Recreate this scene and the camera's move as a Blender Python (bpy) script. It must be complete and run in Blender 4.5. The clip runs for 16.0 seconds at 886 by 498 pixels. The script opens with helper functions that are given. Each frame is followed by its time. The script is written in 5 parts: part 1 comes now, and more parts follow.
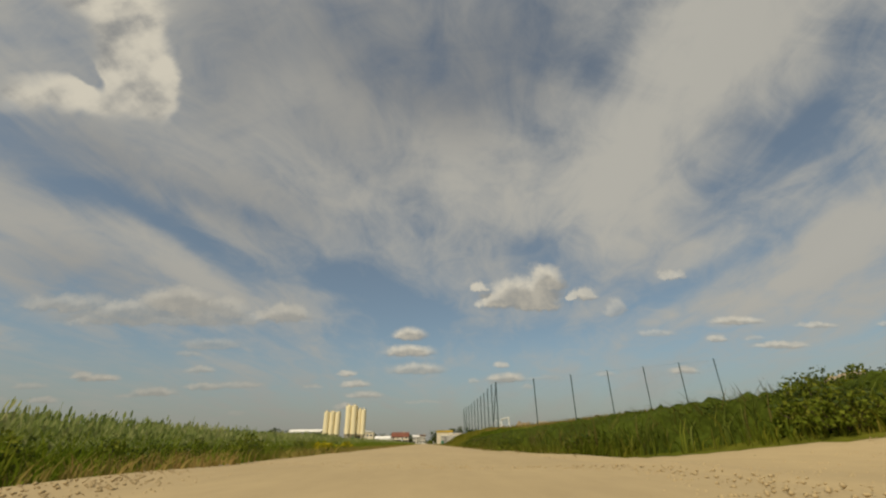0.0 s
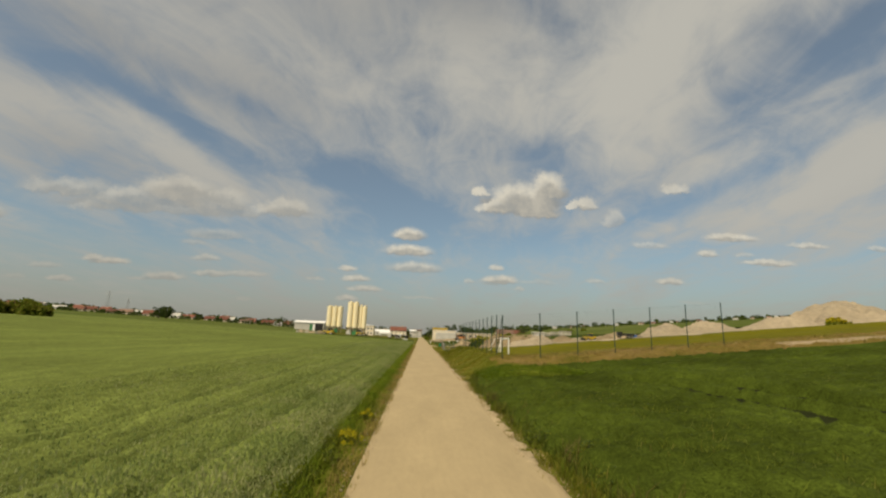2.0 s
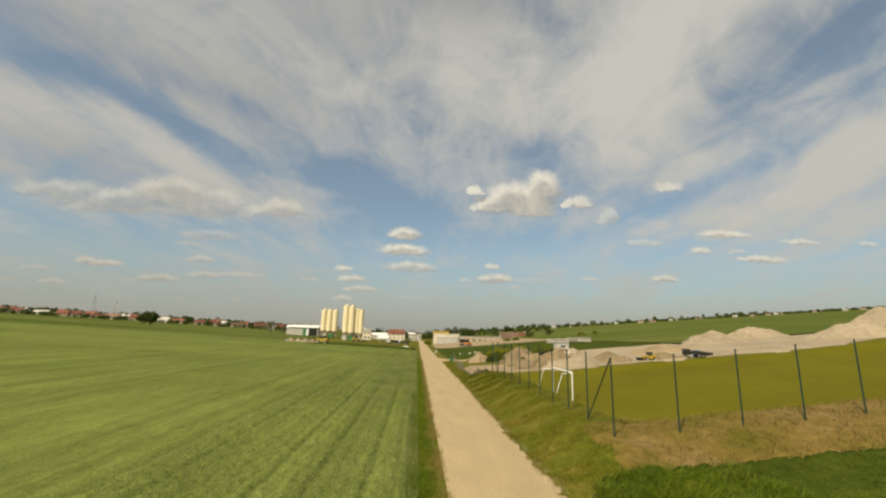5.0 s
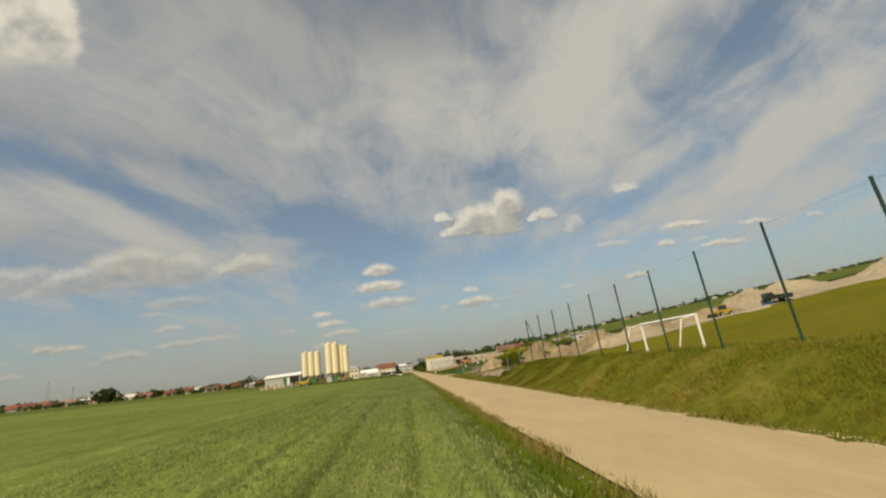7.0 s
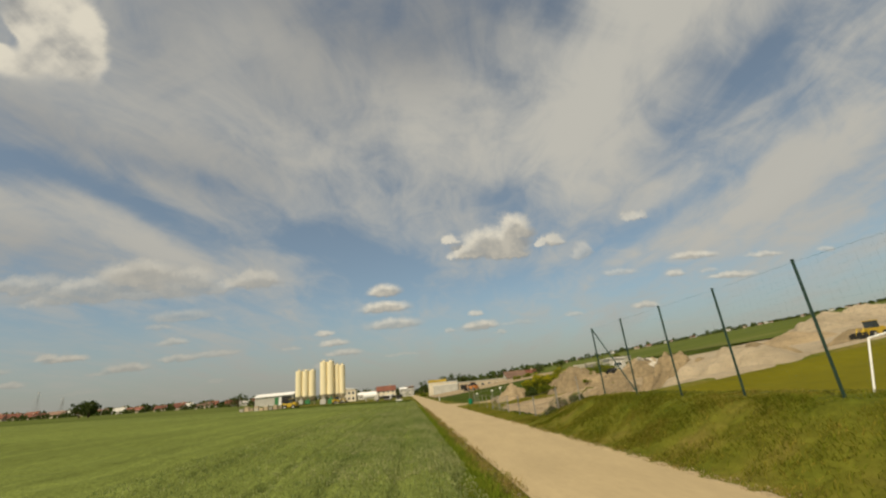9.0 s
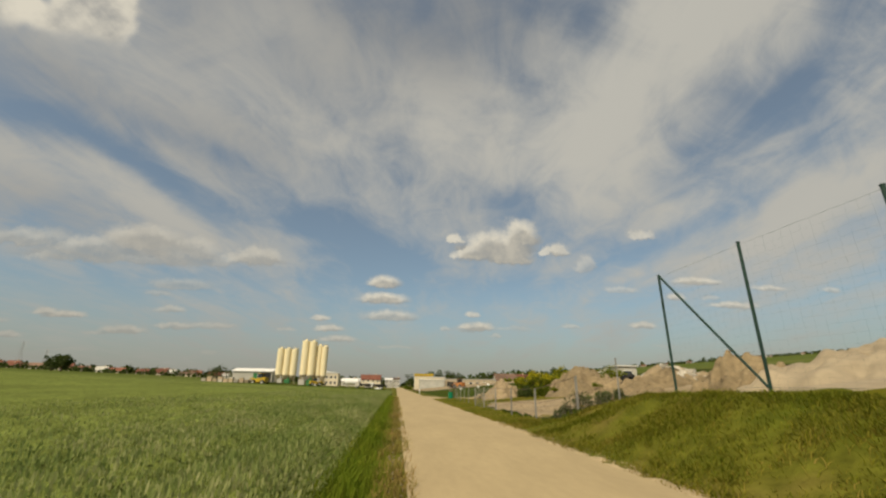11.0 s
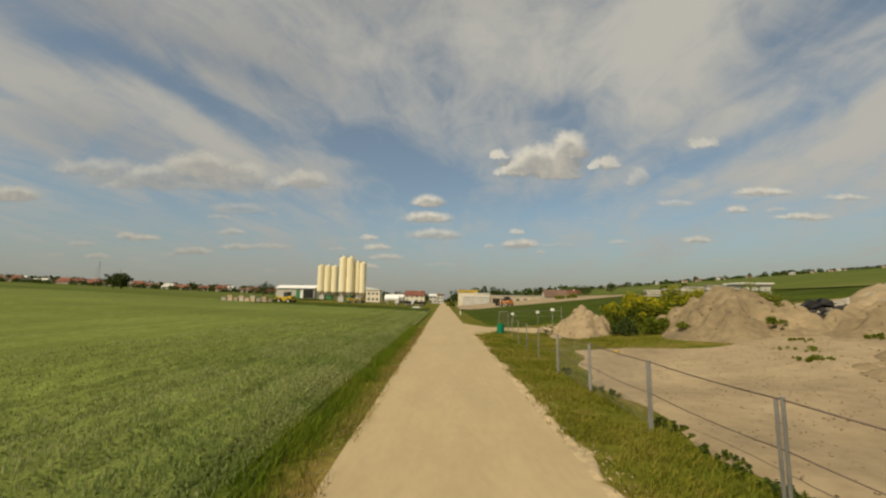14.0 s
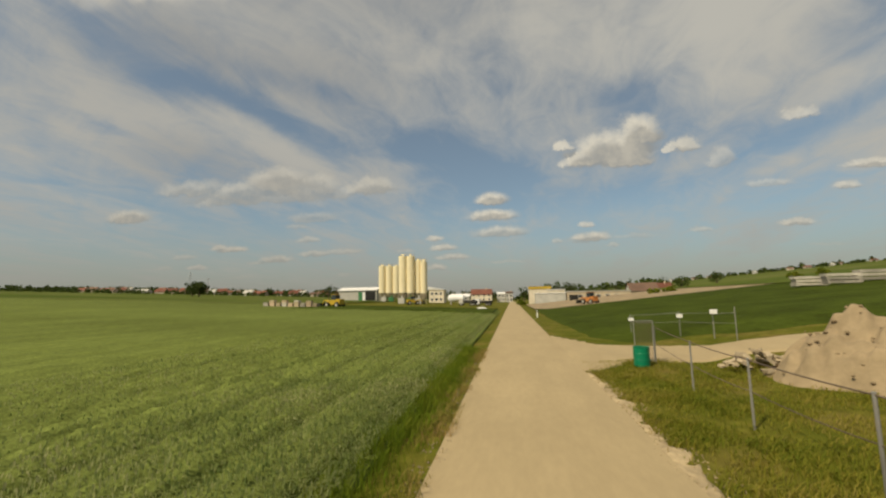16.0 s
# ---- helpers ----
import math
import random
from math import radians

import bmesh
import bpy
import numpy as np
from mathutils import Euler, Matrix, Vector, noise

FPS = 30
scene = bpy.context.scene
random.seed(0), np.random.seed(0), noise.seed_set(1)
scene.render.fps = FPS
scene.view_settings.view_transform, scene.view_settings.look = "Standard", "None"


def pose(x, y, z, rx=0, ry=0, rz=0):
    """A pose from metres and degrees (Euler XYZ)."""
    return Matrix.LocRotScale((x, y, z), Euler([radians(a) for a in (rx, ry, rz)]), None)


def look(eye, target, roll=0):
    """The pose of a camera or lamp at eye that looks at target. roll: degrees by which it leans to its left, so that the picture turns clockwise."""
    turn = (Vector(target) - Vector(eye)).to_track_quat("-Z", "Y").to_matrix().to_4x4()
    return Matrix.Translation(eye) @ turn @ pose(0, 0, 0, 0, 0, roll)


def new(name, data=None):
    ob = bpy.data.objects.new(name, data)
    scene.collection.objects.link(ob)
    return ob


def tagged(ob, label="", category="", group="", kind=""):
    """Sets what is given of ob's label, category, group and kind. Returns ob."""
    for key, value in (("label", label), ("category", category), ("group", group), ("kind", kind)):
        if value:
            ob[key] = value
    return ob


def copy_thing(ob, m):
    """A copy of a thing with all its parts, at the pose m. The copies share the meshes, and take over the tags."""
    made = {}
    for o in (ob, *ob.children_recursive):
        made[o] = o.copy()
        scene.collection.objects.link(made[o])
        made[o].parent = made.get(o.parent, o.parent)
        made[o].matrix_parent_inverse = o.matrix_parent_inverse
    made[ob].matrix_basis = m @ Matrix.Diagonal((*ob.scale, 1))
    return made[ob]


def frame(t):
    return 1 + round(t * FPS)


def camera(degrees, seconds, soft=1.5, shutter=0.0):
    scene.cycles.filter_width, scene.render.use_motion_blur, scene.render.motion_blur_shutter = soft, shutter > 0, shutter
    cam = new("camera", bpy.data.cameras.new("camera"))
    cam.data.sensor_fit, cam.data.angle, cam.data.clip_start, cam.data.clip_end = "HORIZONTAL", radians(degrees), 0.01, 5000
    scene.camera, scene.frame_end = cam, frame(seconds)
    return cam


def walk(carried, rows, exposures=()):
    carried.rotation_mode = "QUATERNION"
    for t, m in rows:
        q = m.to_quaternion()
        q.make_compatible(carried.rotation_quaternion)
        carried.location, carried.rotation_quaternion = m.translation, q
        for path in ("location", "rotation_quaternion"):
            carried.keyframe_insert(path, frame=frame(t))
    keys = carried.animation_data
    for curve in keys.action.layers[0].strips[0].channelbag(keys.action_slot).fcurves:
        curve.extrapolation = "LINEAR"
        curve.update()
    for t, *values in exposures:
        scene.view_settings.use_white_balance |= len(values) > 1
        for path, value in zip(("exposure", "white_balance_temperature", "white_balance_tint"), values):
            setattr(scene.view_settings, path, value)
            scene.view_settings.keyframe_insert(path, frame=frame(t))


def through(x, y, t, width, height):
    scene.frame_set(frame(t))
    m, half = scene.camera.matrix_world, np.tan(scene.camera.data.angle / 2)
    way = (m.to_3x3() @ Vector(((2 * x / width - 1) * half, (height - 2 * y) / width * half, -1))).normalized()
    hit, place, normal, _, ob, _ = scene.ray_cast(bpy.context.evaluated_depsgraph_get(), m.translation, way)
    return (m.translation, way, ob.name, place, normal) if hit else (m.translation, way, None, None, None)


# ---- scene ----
cam = camera(94.0, 16.0, soft=2.3)
# seconds, eye, target, roll
PATH = [
    (0, (0.300, 14.032, 0.200), (0.378, 15.840, 1.052), -0.67),
    (0.5, (0.220, 13.819, 0.225), (0.326, 15.623, 1.081), -0.97),
    (1, (0.120, 14.004, 0.680), (0.194, 15.873, 1.389), 1.35),
    (1.5, (-0.420, 13.923, 1.930), (-0.333, 15.870, 2.380), 1.49),
    (2, (-0.799, 14.792, 3.156), (-0.711, 16.748, 3.564), 2.24),
    (2.5, (-1.211, 16.096, 4.764), (-1.120, 18.072, 5.056), 4.19),
    (3, (-1.702, 17.949, 6.139), (-1.592, 19.938, 6.313), 4.45),
    (3.5, (-2.215, 20.341, 6.974), (-2.108, 22.335, 7.093), 3.88),
    (4, (-2.814, 23.192, 7.206), (-2.698, 25.188, 7.268), 3.79),
    (4.5, (-3.236, 26.631, 6.825), (-3.121, 28.607, 7.109), 2.64),
    (5, (-3.609, 30.779, 6.102), (-3.499, 32.734, 6.507), 1.61),
    (7.5, (-5.659, 51.560, 1.984), (-5.407, 53.470, 2.524), -8.90),
    (8, (-5.732, 55.400, 2.301), (-5.500, 57.308, 2.852), -7.81),
    (8.5, (-5.546, 58.760, 2.507), (-5.328, 60.658, 3.100), -6.34),
    (9, (-4.950, 62.351, 2.690), (-4.734, 64.234, 3.329), -5.89),
    (11.5, (-1.850, 77.064, 1.404), (-1.670, 78.956, 2.026), 1.79),
    (12, (-1.351, 80.318, 1.427), (-1.268, 82.228, 2.015), -0.18),
    (12.5, (-0.890, 83.558, 1.773), (-0.879, 85.498, 2.261), -1.18),
    (13, (-0.654, 86.706, 2.218), (-0.659, 88.663, 2.628), -0.46),
    (13.5, (-0.458, 90.324, 2.647), (-0.453, 92.297, 2.975), -0.03),
    (14, (-0.298, 93.947, 2.813), (-0.302, 95.932, 3.057), 0.68),
    (14.5, (-0.421, 97.615, 2.675), (-0.426, 99.586, 3.014), 0.40),
    (15, (-0.422, 101.953, 2.552), (-0.424, 103.926, 2.877), 0.90),
    (15.5, (-0.606, 106.107, 2.726), (-0.634, 108.086, 3.012), 0.76),
    (16, (-0.611, 110.965, 2.955), (-0.931, 112.925, 3.195), -1.02),
]
walk(cam, [(t, look(eye, target, roll)) for t, eye, target, roll in PATH],
     [(0, -0.2), (1, -0.18), (2, -0.04), (3, 0.1), (3.5, 0.12), (5, 0.2), (7.5, 0.03), (9, 0.01), (12, -0.03), (16, -0.06)])

# ---------------------------------------------------------------- light
SUN_DIR = Vector((-0.52, -0.66, 0.92)).normalized()      # towards the sun
SUN_EL = math.asin(SUN_DIR.z)
SUN_ROT = math.atan2(SUN_DIR.x, SUN_DIR.y)

world = bpy.data.worlds.new("sky")
scene.world = world
world.use_nodes = True


class Nodes:
    """Short hand to write node trees."""

    def __init__(self, tree):
        self.t = tree
        tree.nodes.clear()

    def add(self, kind, **sets):
        n = self.t.nodes.new(kind)
        for k, v in sets.items():
            if k == "operation":
                n.operation = v
            elif k == "data_type":
                n.data_type = v
            elif k == "blend_type":
                n.blend_type = v
        return n

    def link(self, a, b):
        self.t.links.new(a, b)

    def put(self, socket, v):
        if isinstance(v, bpy.types.NodeSocket):
            self.link(v, socket)
        elif isinstance(v, (tuple, list)) and len(v) == 3 and socket.type == "RGBA":
            socket.default_value = (*v, 1)
        else:
            socket.default_value = v

    def math(self, op, a, b=0.0, c=0.0, clamp=False):
        n = self.add("ShaderNodeMath", operation=op)
        n.use_clamp = clamp
        for s, v in zip(n.inputs, (a, b, c)):
            self.put(s, v)
        return n.outputs[0]

    def noise(self, vec, scale, detail=4.0, rough=0.55, dist=0.0, dims="3D"):
        n = self.add("ShaderNodeTexNoise")
        n.noise_dimensions = dims
        if vec is not None:
            self.link(vec, n.inputs["Vector"])
        n.inputs["Scale"].default_value = scale
        n.inputs["Detail"].default_value = detail
        n.inputs["Roughness"].default_value = rough
        n.inputs["Distortion"].default_value = dist
        return n.outputs["Fac"]

    def ramp(self, fac, stops):
        n = self.add("ShaderNodeValToRGB")
        e = n.color_ramp.elements
        while len(e) < len(stops):
            e.new(0.5)
        for el, (p, c) in zip(e, stops):
            el.position = p
            el.color = (*c, 1) if isinstance(c, tuple) else (c, c, c, 1)
        self.put(n.inputs["Fac"], fac)
        return n.outputs["Color"]

    def mix(self, fac, a, b, blend="MIX"):
        n = self.add("ShaderNodeMix", data_type="RGBA", blend_type=blend)
        self.put(n.inputs[0], fac)
        self.put(n.inputs[6], a)
        self.put(n.inputs[7], b)
        return n.outputs[2]

    def vec(self, x, y, z):
        n = self.add("ShaderNodeCombineXYZ")
        for s, v in zip(n.inputs, (x, y, z)):
            self.put(s, v)
        return n.outputs[0]

    def remap(self, v, a, b, c=0.0, d=1.0, smooth=True):
        n = self.add("ShaderNodeMapRange")
        n.interpolation_type = "SMOOTHSTEP" if smooth else "LINEAR"
        for s, x in zip(n.inputs, (v, a, b, c, d)):
            self.put(s, x)
        return n.outputs[0]


# clouds as the sky shows them: x/y and z/y of their direction, half width, half height and density
CLOUDS_BIG = [
    (0.25, 0.349, 0.104, 0.048, 1), (0.311, 0.388, 0.052, 0.045, 1), (0.18, 0.33, 0.053, 0.027, 1), (0.27, 0.32, 0.085, 0.022, 1), (0.136, 0.367, 0.025, 0.015, 0.9),
    (0.404, 0.35, 0.033, 0.019, 0.9), (0.379, 0.337, 0.015, 0.013, 0.8), (0.483, 0.311, 0.036, 0.026, 0.5), (0.65, 0.404, 0.039, 0.017, 0.7), (-0.872, 0.32, 0.122, 0.027, 0.6),
    (-0.731, 0.303, 0.109, 0.03, 0.7), (-0.618, 0.33, 0.104, 0.041, 0.75), (-0.52, 0.308, 0.097, 0.033, 0.7), (-0.659, 0.283, 0.23, 0.022, 0.6), (-0.351, 0.295, 0.07, 0.029, 0.75),
    (-0.434, 0.286, 0.069, 0.021, 0.5),
]
CLOUDS_MID = [
    (-0.04, 0.243, 0.043, 0.018, 1), (-0.04, 0.202, 0.064, 0.016, 1), (-0.022, 0.16, 0.071, 0.015, 0.75), (-0.183, 0.15, 0.023, 0.008, 0.9), (-0.163, 0.127, 0.036, 0.009, 0.9),
    (-0.14, 0.103, 0.045, 0.008, 0.8), (-0.18, 0.079, 0.026, 0.008, 0.9), (0.179, 0.169, 0.021, 0.008, 0.8), (0.189, 0.139, 0.047, 0.012, 0.95), (0.111, 0.133, 0.014, 0.007, 0.5),
    (-0.505, 0.22, 0.075, 0.016, 0.5), (-0.554, 0.198, 0.033, 0.008, 0.4), (-1.073, 0.249, 0.078, 0.022, 0.9),
]
CLOUDS_LOW = [
    (-0.778, 0.149, 0.025, 0.008, 0.9), (-0.737, 0.143, 0.048, 0.009, 1), (-0.886, 0.127, 0.044, 0.008, 0.5), (-0.844, 0.097, 0.037, 0.008, 0.8), (-0.943, 0.098, 0.027, 0.007, 0.4),
    (-0.612, 0.113, 0.054, 0.011, 0.9), (-0.662, 0.104, 0.032, 0.005, 0.5), (-0.518, 0.161, 0.036, 0.009, 0.65), (-0.5, 0.124, 0.052, 0.009, 0.75), (-0.431, 0.126, 0.065, 0.008, 0.6),
    (-0.418, 0.067, 0.021, 0.005, 0.4), (-0.258, 0.121, 0.027, 0.005, 0.4),
]
CLOUDS_FAR = [
    (0.791, 0.276, 0.076, 0.012, 0.85), (0.723, 0.231, 0.029, 0.01, 0.8), (0.883, 0.214, 0.076, 0.01, 0.85), (0.994, 0.264, 0.062, 0.009, 0.7), (0.618, 0.154, 0.04, 0.009, 0.85),
    (0.57, 0.245, 0.053, 0.01, 0.45), (1.185, 0.266, 0.032, 0.009, 0.6), (0.822, 0.231, 0.03, 0.007, 0.4), (0.285, 0.137, 0.057, 0.006, 0.3), (0.428, 0.146, 0.026, 0.007, 0.5),
    (0.234, 0.118, 0.016, 0.006, 0.5), (0.166, 0.127, 0.021, 0.004, 0.45), (-0.007, 0.087, 0.049, 0.004, 0.4), (0.671, 0.104, 0.044, 0.004, 0.3), (-0.708, 0.067, 0.05, 0.005, 0.3),
]
# long patches of veil: place, half length, half width, turn and weight
STREAKS = [
    (0.827, 1.121, 0.871, 0.182, -2.093, 0.52), (1.233, 1.47, 0.547, 0.221, -2.341, 0.56), (1.057, 0.448, 0.527, 0.085, -2.67, 0.68), (1.13, 0.307, 0.303, 0.063, -2.827, 0.44), (0.107, 0.759, 0.363, 0.195, 2.538, 0.34),
    (-0.663, 0.443, 0.238, 0.039, 2.655, 0.6), (-0.984, 0.508, 0.233, 0.051, 2.684, 0.4), (-0.82, 0.798, 0.499, 0.076, 2.732, 0.16), (-0.243, 0.974, 0.404, 0.163, 2.598, 0.2), (0.28, 0.268, 0.248, 0.042, -3.054, 0.2),
    (-0.193, 0.328, 0.102, 0.014, 2.927, 0.24), (0.545, 0.618, 0.238, 0.224, 3.057, 0.28), (1.161, 0.732, 0.195, 0.021, -2.716, 0.32),
]
GAPS = [
    (-0.672, 0.543, 0.306, 0.04, 2.675, -0.55), (-0.167, 0.365, 0.254, 0.065, 2.782, -0.6), (0.651, 0.358, 0.289, 0.035, -2.709, -0.4), (1.202, 0.896, 0.48, 0.088, -2.478, -0.38), (1.615, 1.354, 0.298, 0.121, -2.394, -0.3),
    (0.05, 0.238, 0.366, 0.044, 3.139, -0.4), (0.312, 0.471, 0.083, 0.063, 0.52, -0.45), (-1.068, 0.709, 0.227, 0.054, 2.66, -0.4), (-0.711, 0.221, 0.343, 0.037, 3.135, -0.3), (0.485, 1.167, 0.178, 0.12, 2.326, -0.3),
    (-0.558, 0.615, 0.219, 0.038, 2.772, -0.3), (0.743, 0.236, 0.311, 0.043, -2.977, -0.15),
]
BRIGHT = [
    (-1.258, 0.946, 0.152, 0.061, 2.851, 0.6), (-0.99, 1.25, 0.285, 0.139, 1.769, 1), (-1.17, 1.437, 0.216, 0.108, 2.517, 1), (-0.968, 1.001, 0.205, 0.108, 2.916, 1), (-1.198, 1.019, 0.187, 0.068, 2.832, 0.7),
    (-0.851, 1.041, 0.157, 0.056, 1.861, 0.8), (-1.134, 1.123, 0.197, 0.035, 2.342, -1.4), (-1.401, 1.381, 0.219, 0.047, 2.396, -0.8), (-1.356, 1.679, 0.295, 0.109, 2.611, 0.9),
]
GREY = [
    (-0.978, 0.742, 0.4, 0.121, 2.744, 0.48), (-0.866, 0.388, 0.306, 0.086, 2.856, 0.32), (-0.114, 1.322, 0.554, 0.4, 2.477, 0.8), (-0.678, 1.242, 0.4, 0.171, 1.812, 0.4), (0.024, 1.045, 0.251, 0.213, 2.405, 0.4),
    (0.385, 1.34, 0.343, 0.21, 1.388, 0.48), (-0.433, 0.607, 0.251, 0.104, 2.735, 0.32), (-0.231, 0.82, 0.272, 0.12, 2.611, 0.24),
]


def cloud_group(name, rows):
    """The density of the heaped clouds in a direction: flat below, rounded above."""
    g = bpy.data.node_groups.new(name, "ShaderNodeTree")
    g.interface.new_socket("Place", in_out="INPUT", socket_type="NodeSocketVector")
    g.interface.new_socket("Density", in_out="OUTPUT", socket_type="NodeSocketFloat")
    k = Nodes(g)
    p = k.add("NodeGroupInput").outputs[0]
    out = k.add("NodeGroupOutput")
    most = None
    for n, (u, v, a, b, w) in enumerate(rows):
        if n and n % 4 == 0:                              # keeps the nodes in order, so that few values are held at once
            s = k.add("ShaderNodeVectorMath", operation="MULTIPLY_ADD")
            k.link(k.vec(most, 0.0, 0.0), s.inputs[0])
            s.inputs[1].default_value = (1e-7, 0, 0)
            k.link(p, s.inputs[2])
            p = s.outputs[0]
        m = k.add("ShaderNodeMapping")
        m.vector_type = "TEXTURE"
        k.link(p, m.inputs["Vector"])
        m.inputs["Location"].default_value = (u, v - 0.35 * b, 0)
        m.inputs["Scale"].default_value = (a * 1.1, b * 1.45, 1)
        flip = k.add("ShaderNodeVectorMath", operation="MULTIPLY")
        k.link(m.outputs[0], flip.inputs[0])
        flip.inputs[1].default_value = (-1, -2.2, 0)
        top = k.add("ShaderNodeVectorMath", operation="MAXIMUM")
        k.link(m.outputs[0], top.inputs[0])
        k.link(flip.outputs[0], top.inputs[1])
        d = k.add("ShaderNodeVectorMath", operation="LENGTH")
        k.link(top.outputs[0], d.inputs[0])
        here = k.remap(d.outputs["Value"], 1.12, 0.5, 0.0, w)
        most = here if most is None else k.math("MAXIMUM", most, here)
    k.link(most, out.inputs[0])
    return g


def streaks(k, p, rows):
    """Adds up soft long patches with their weights."""
    total = None
    for n, (u, v, a, b, turn, w) in enumerate(rows):
        if n and n % 4 == 0:
            s = k.add("ShaderNodeVectorMath", operation="MULTIPLY_ADD")
            k.link(k.vec(total, 0.0, 0.0), s.inputs[0])
            s.inputs[1].default_value = (1e-7, 0, 0)
            k.link(p, s.inputs[2])
            p = s.outputs[0]
        m = k.add("ShaderNodeMapping")
        m.vector_type = "TEXTURE"
        k.link(p, m.inputs["Vector"])
        m.inputs["Location"].default_value = (u, v, 0)
        m.inputs["Rotation"].default_value = (0, 0, turn)
        m.inputs["Scale"].default_value = (a, b, 1)
        d = k.add("ShaderNodeVectorMath", operation="LENGTH")
        k.link(m.outputs[0], d.inputs[0])
        s = k.remap(d.outputs["Value"], 1.5, 0.2, 0.0, w)
        total = s if total is None else k.math("ADD", total, s)
    return total


def shifted(k, p, noise_colour, amount, more=(0, 0, 0)):
    n = k.add("ShaderNodeVectorMath", operation="MULTIPLY_ADD")
    k.link(noise_colour, n.inputs[0])
    n.inputs[1].default_value = (amount, amount * 0.6, 0)
    half = k.add("ShaderNodeVectorMath", operation="ADD")
    k.link(p, half.inputs[0])
    half.inputs[1].default_value = (more[0] - amount / 2, more[1] - amount * 0.3, 0)
    k.link(half.outputs[0], n.inputs[2])
    return n.outputs[0]


def build_sky():
    k = Nodes(world.node_tree)
    out = k.add("ShaderNodeOutputWorld")
    bg = k.add("ShaderNodeBackground")
    k.link(bg.outputs[0], out.inputs[0])
    sky = k.add("ShaderNodeTexSky")
    sky.sky_type = "NISHITA"
    sky.sun_disc = False
    sky.sun_elevation, sky.sun_rotation = SUN_EL, SUN_ROT
    sky.air_density, sky.dust_density, sky.ozone_density = 1.0, 1.2, 1.0
    co = k.add("ShaderNodeTexCoord").outputs["Generated"]
    sep = k.add("ShaderNodeSeparateXYZ")
    k.link(co, sep.inputs[0])
    x, y, z = sep.outputs
    ahead = k.remap(y, 0.25, 0.45)
    yy = k.math("MAXIMUM", y, 0.2)
    place = k.vec(k.math("DIVIDE", x, yy), k.math("DIVIDE", z, yy), 0.0)
    high = k.math("DIVIDE", k.math("MAXIMUM", z, 0.0), yy)

    # thin high cloud, drawn out in streaks that run away along the road
    zz = k.math("ADD", k.math("MAXIMUM", z, 0.0), 0.16)
    px = k.math("DIVIDE", k.math("SUBTRACT", x, k.math("MULTIPLY", y, 0.13)), zz)
    py = k.math("DIVIDE", y, zz)
    flat = k.vec(px, k.math("MULTIPLY", py, 0.30), 0.0)
    broad = k.noise(flat, 0.9, 3.0, 0.5, 0.6)
    streak = k.noise(flat, 2.4, 6.0, 0.56, 0.5)
    wisps = k.noise(k.vec(px, k.math("MULTIPLY", py, 0.6), 3.0), 5.5, 7.0, 0.62, 0.8)
    warp = k.add("ShaderNodeTexNoise")
    k.link(flat, warp.inputs["Vector"])
    warp.inputs["Scale"].default_value = 1.6
    warp.inputs["Detail"].default_value = 5.0
    bent = shifted(k, place, warp.outputs["Color"], 0.18)
    shape = k.math("MULTIPLY", k.math("ADD", streaks(k, bent, STREAKS), streaks(k, bent, GAPS)), ahead)
    base = k.remap(high, 0.05, 0.6, 0.18, 0.55)
    cover = k.math("ADD", base, shape)
    cover = k.math("ADD", cover, k.math("MULTIPLY", k.math("SUBTRACT", streak, 0.5), 1.6))
    patch = k.noise(place, 3.2, 5.0, 0.6, 0.8)
    cover = k.math("ADD", cover, k.math("MULTIPLY", k.math("SUBTRACT", patch, 0.5), 1.0))
    cover = k.math("ADD", cover, k.math("MULTIPLY", k.math("SUBTRACT", broad, 0.5), 0.5))
    cover = k.math("ADD", cover, k.math("MULTIPLY", k.math("SUBTRACT", wisps, 0.5), 1.35))
    cover = k.remap(cover, -0.2, 1.15, 0.0, 0.97)
    grey = k.math("MULTIPLY", k.math("ADD", streaks(k, bent, GREY), k.math("MULTIPLY", k.math("SUBTRACT", broad, 0.35), 1.2)), 1.0, clamp=True)
    veil = k.mix(grey, VEIL_LIGHT, VEIL_GREY)
    col = k.mix(1.0, sky.outputs[0], (0.98, 1.06, 0.96), "MULTIPLY")
    col = k.mix(0.26, col, VEIL_GREY)
    col = k.mix(cover, col, veil)

    # the bright cloud high up
    puff = k.add("ShaderNodeTexNoise")
    k.link(place, puff.inputs["Vector"])
    puff.inputs["Scale"].default_value = 5.0
    puff.inputs["Detail"].default_value = 6.0
    lit = k.math("MULTIPLY", streaks(k, shifted(k, place, puff.outputs["Color"], 0.13), BRIGHT), ahead, clamp=True)
    lit = k.remap(k.math("ADD", lit, k.math("MULTIPLY", k.math("SUBTRACT", wisps, 0.5), 0.5)), 0.3, 0.95, 0.0, 0.9)
    col = k.mix(lit, col, k.mix(k.remap(k.math("ADD", puff.outputs["Fac"], k.math("MULTIPLY", wisps, 0.5)), 0.64, 0.98), CLOUD_LIGHT, VEIL_GREY))

    # heaped clouds, light on the sun's side and grey below; the far ones are smaller and thinner
    for name, rows, grain, amount, rise in (("heaped_clouds", CLOUDS_BIG, 20.0, 0.085, 0.020), ("small_clouds", CLOUDS_MID + CLOUDS_LOW + CLOUDS_FAR, 48.0, 0.026, 0.008)):
        curl = k.add("ShaderNodeTexNoise")
        k.link(place, curl.inputs["Vector"])
        curl.inputs["Scale"].default_value = grain
        curl.inputs["Detail"].default_value = 6.0
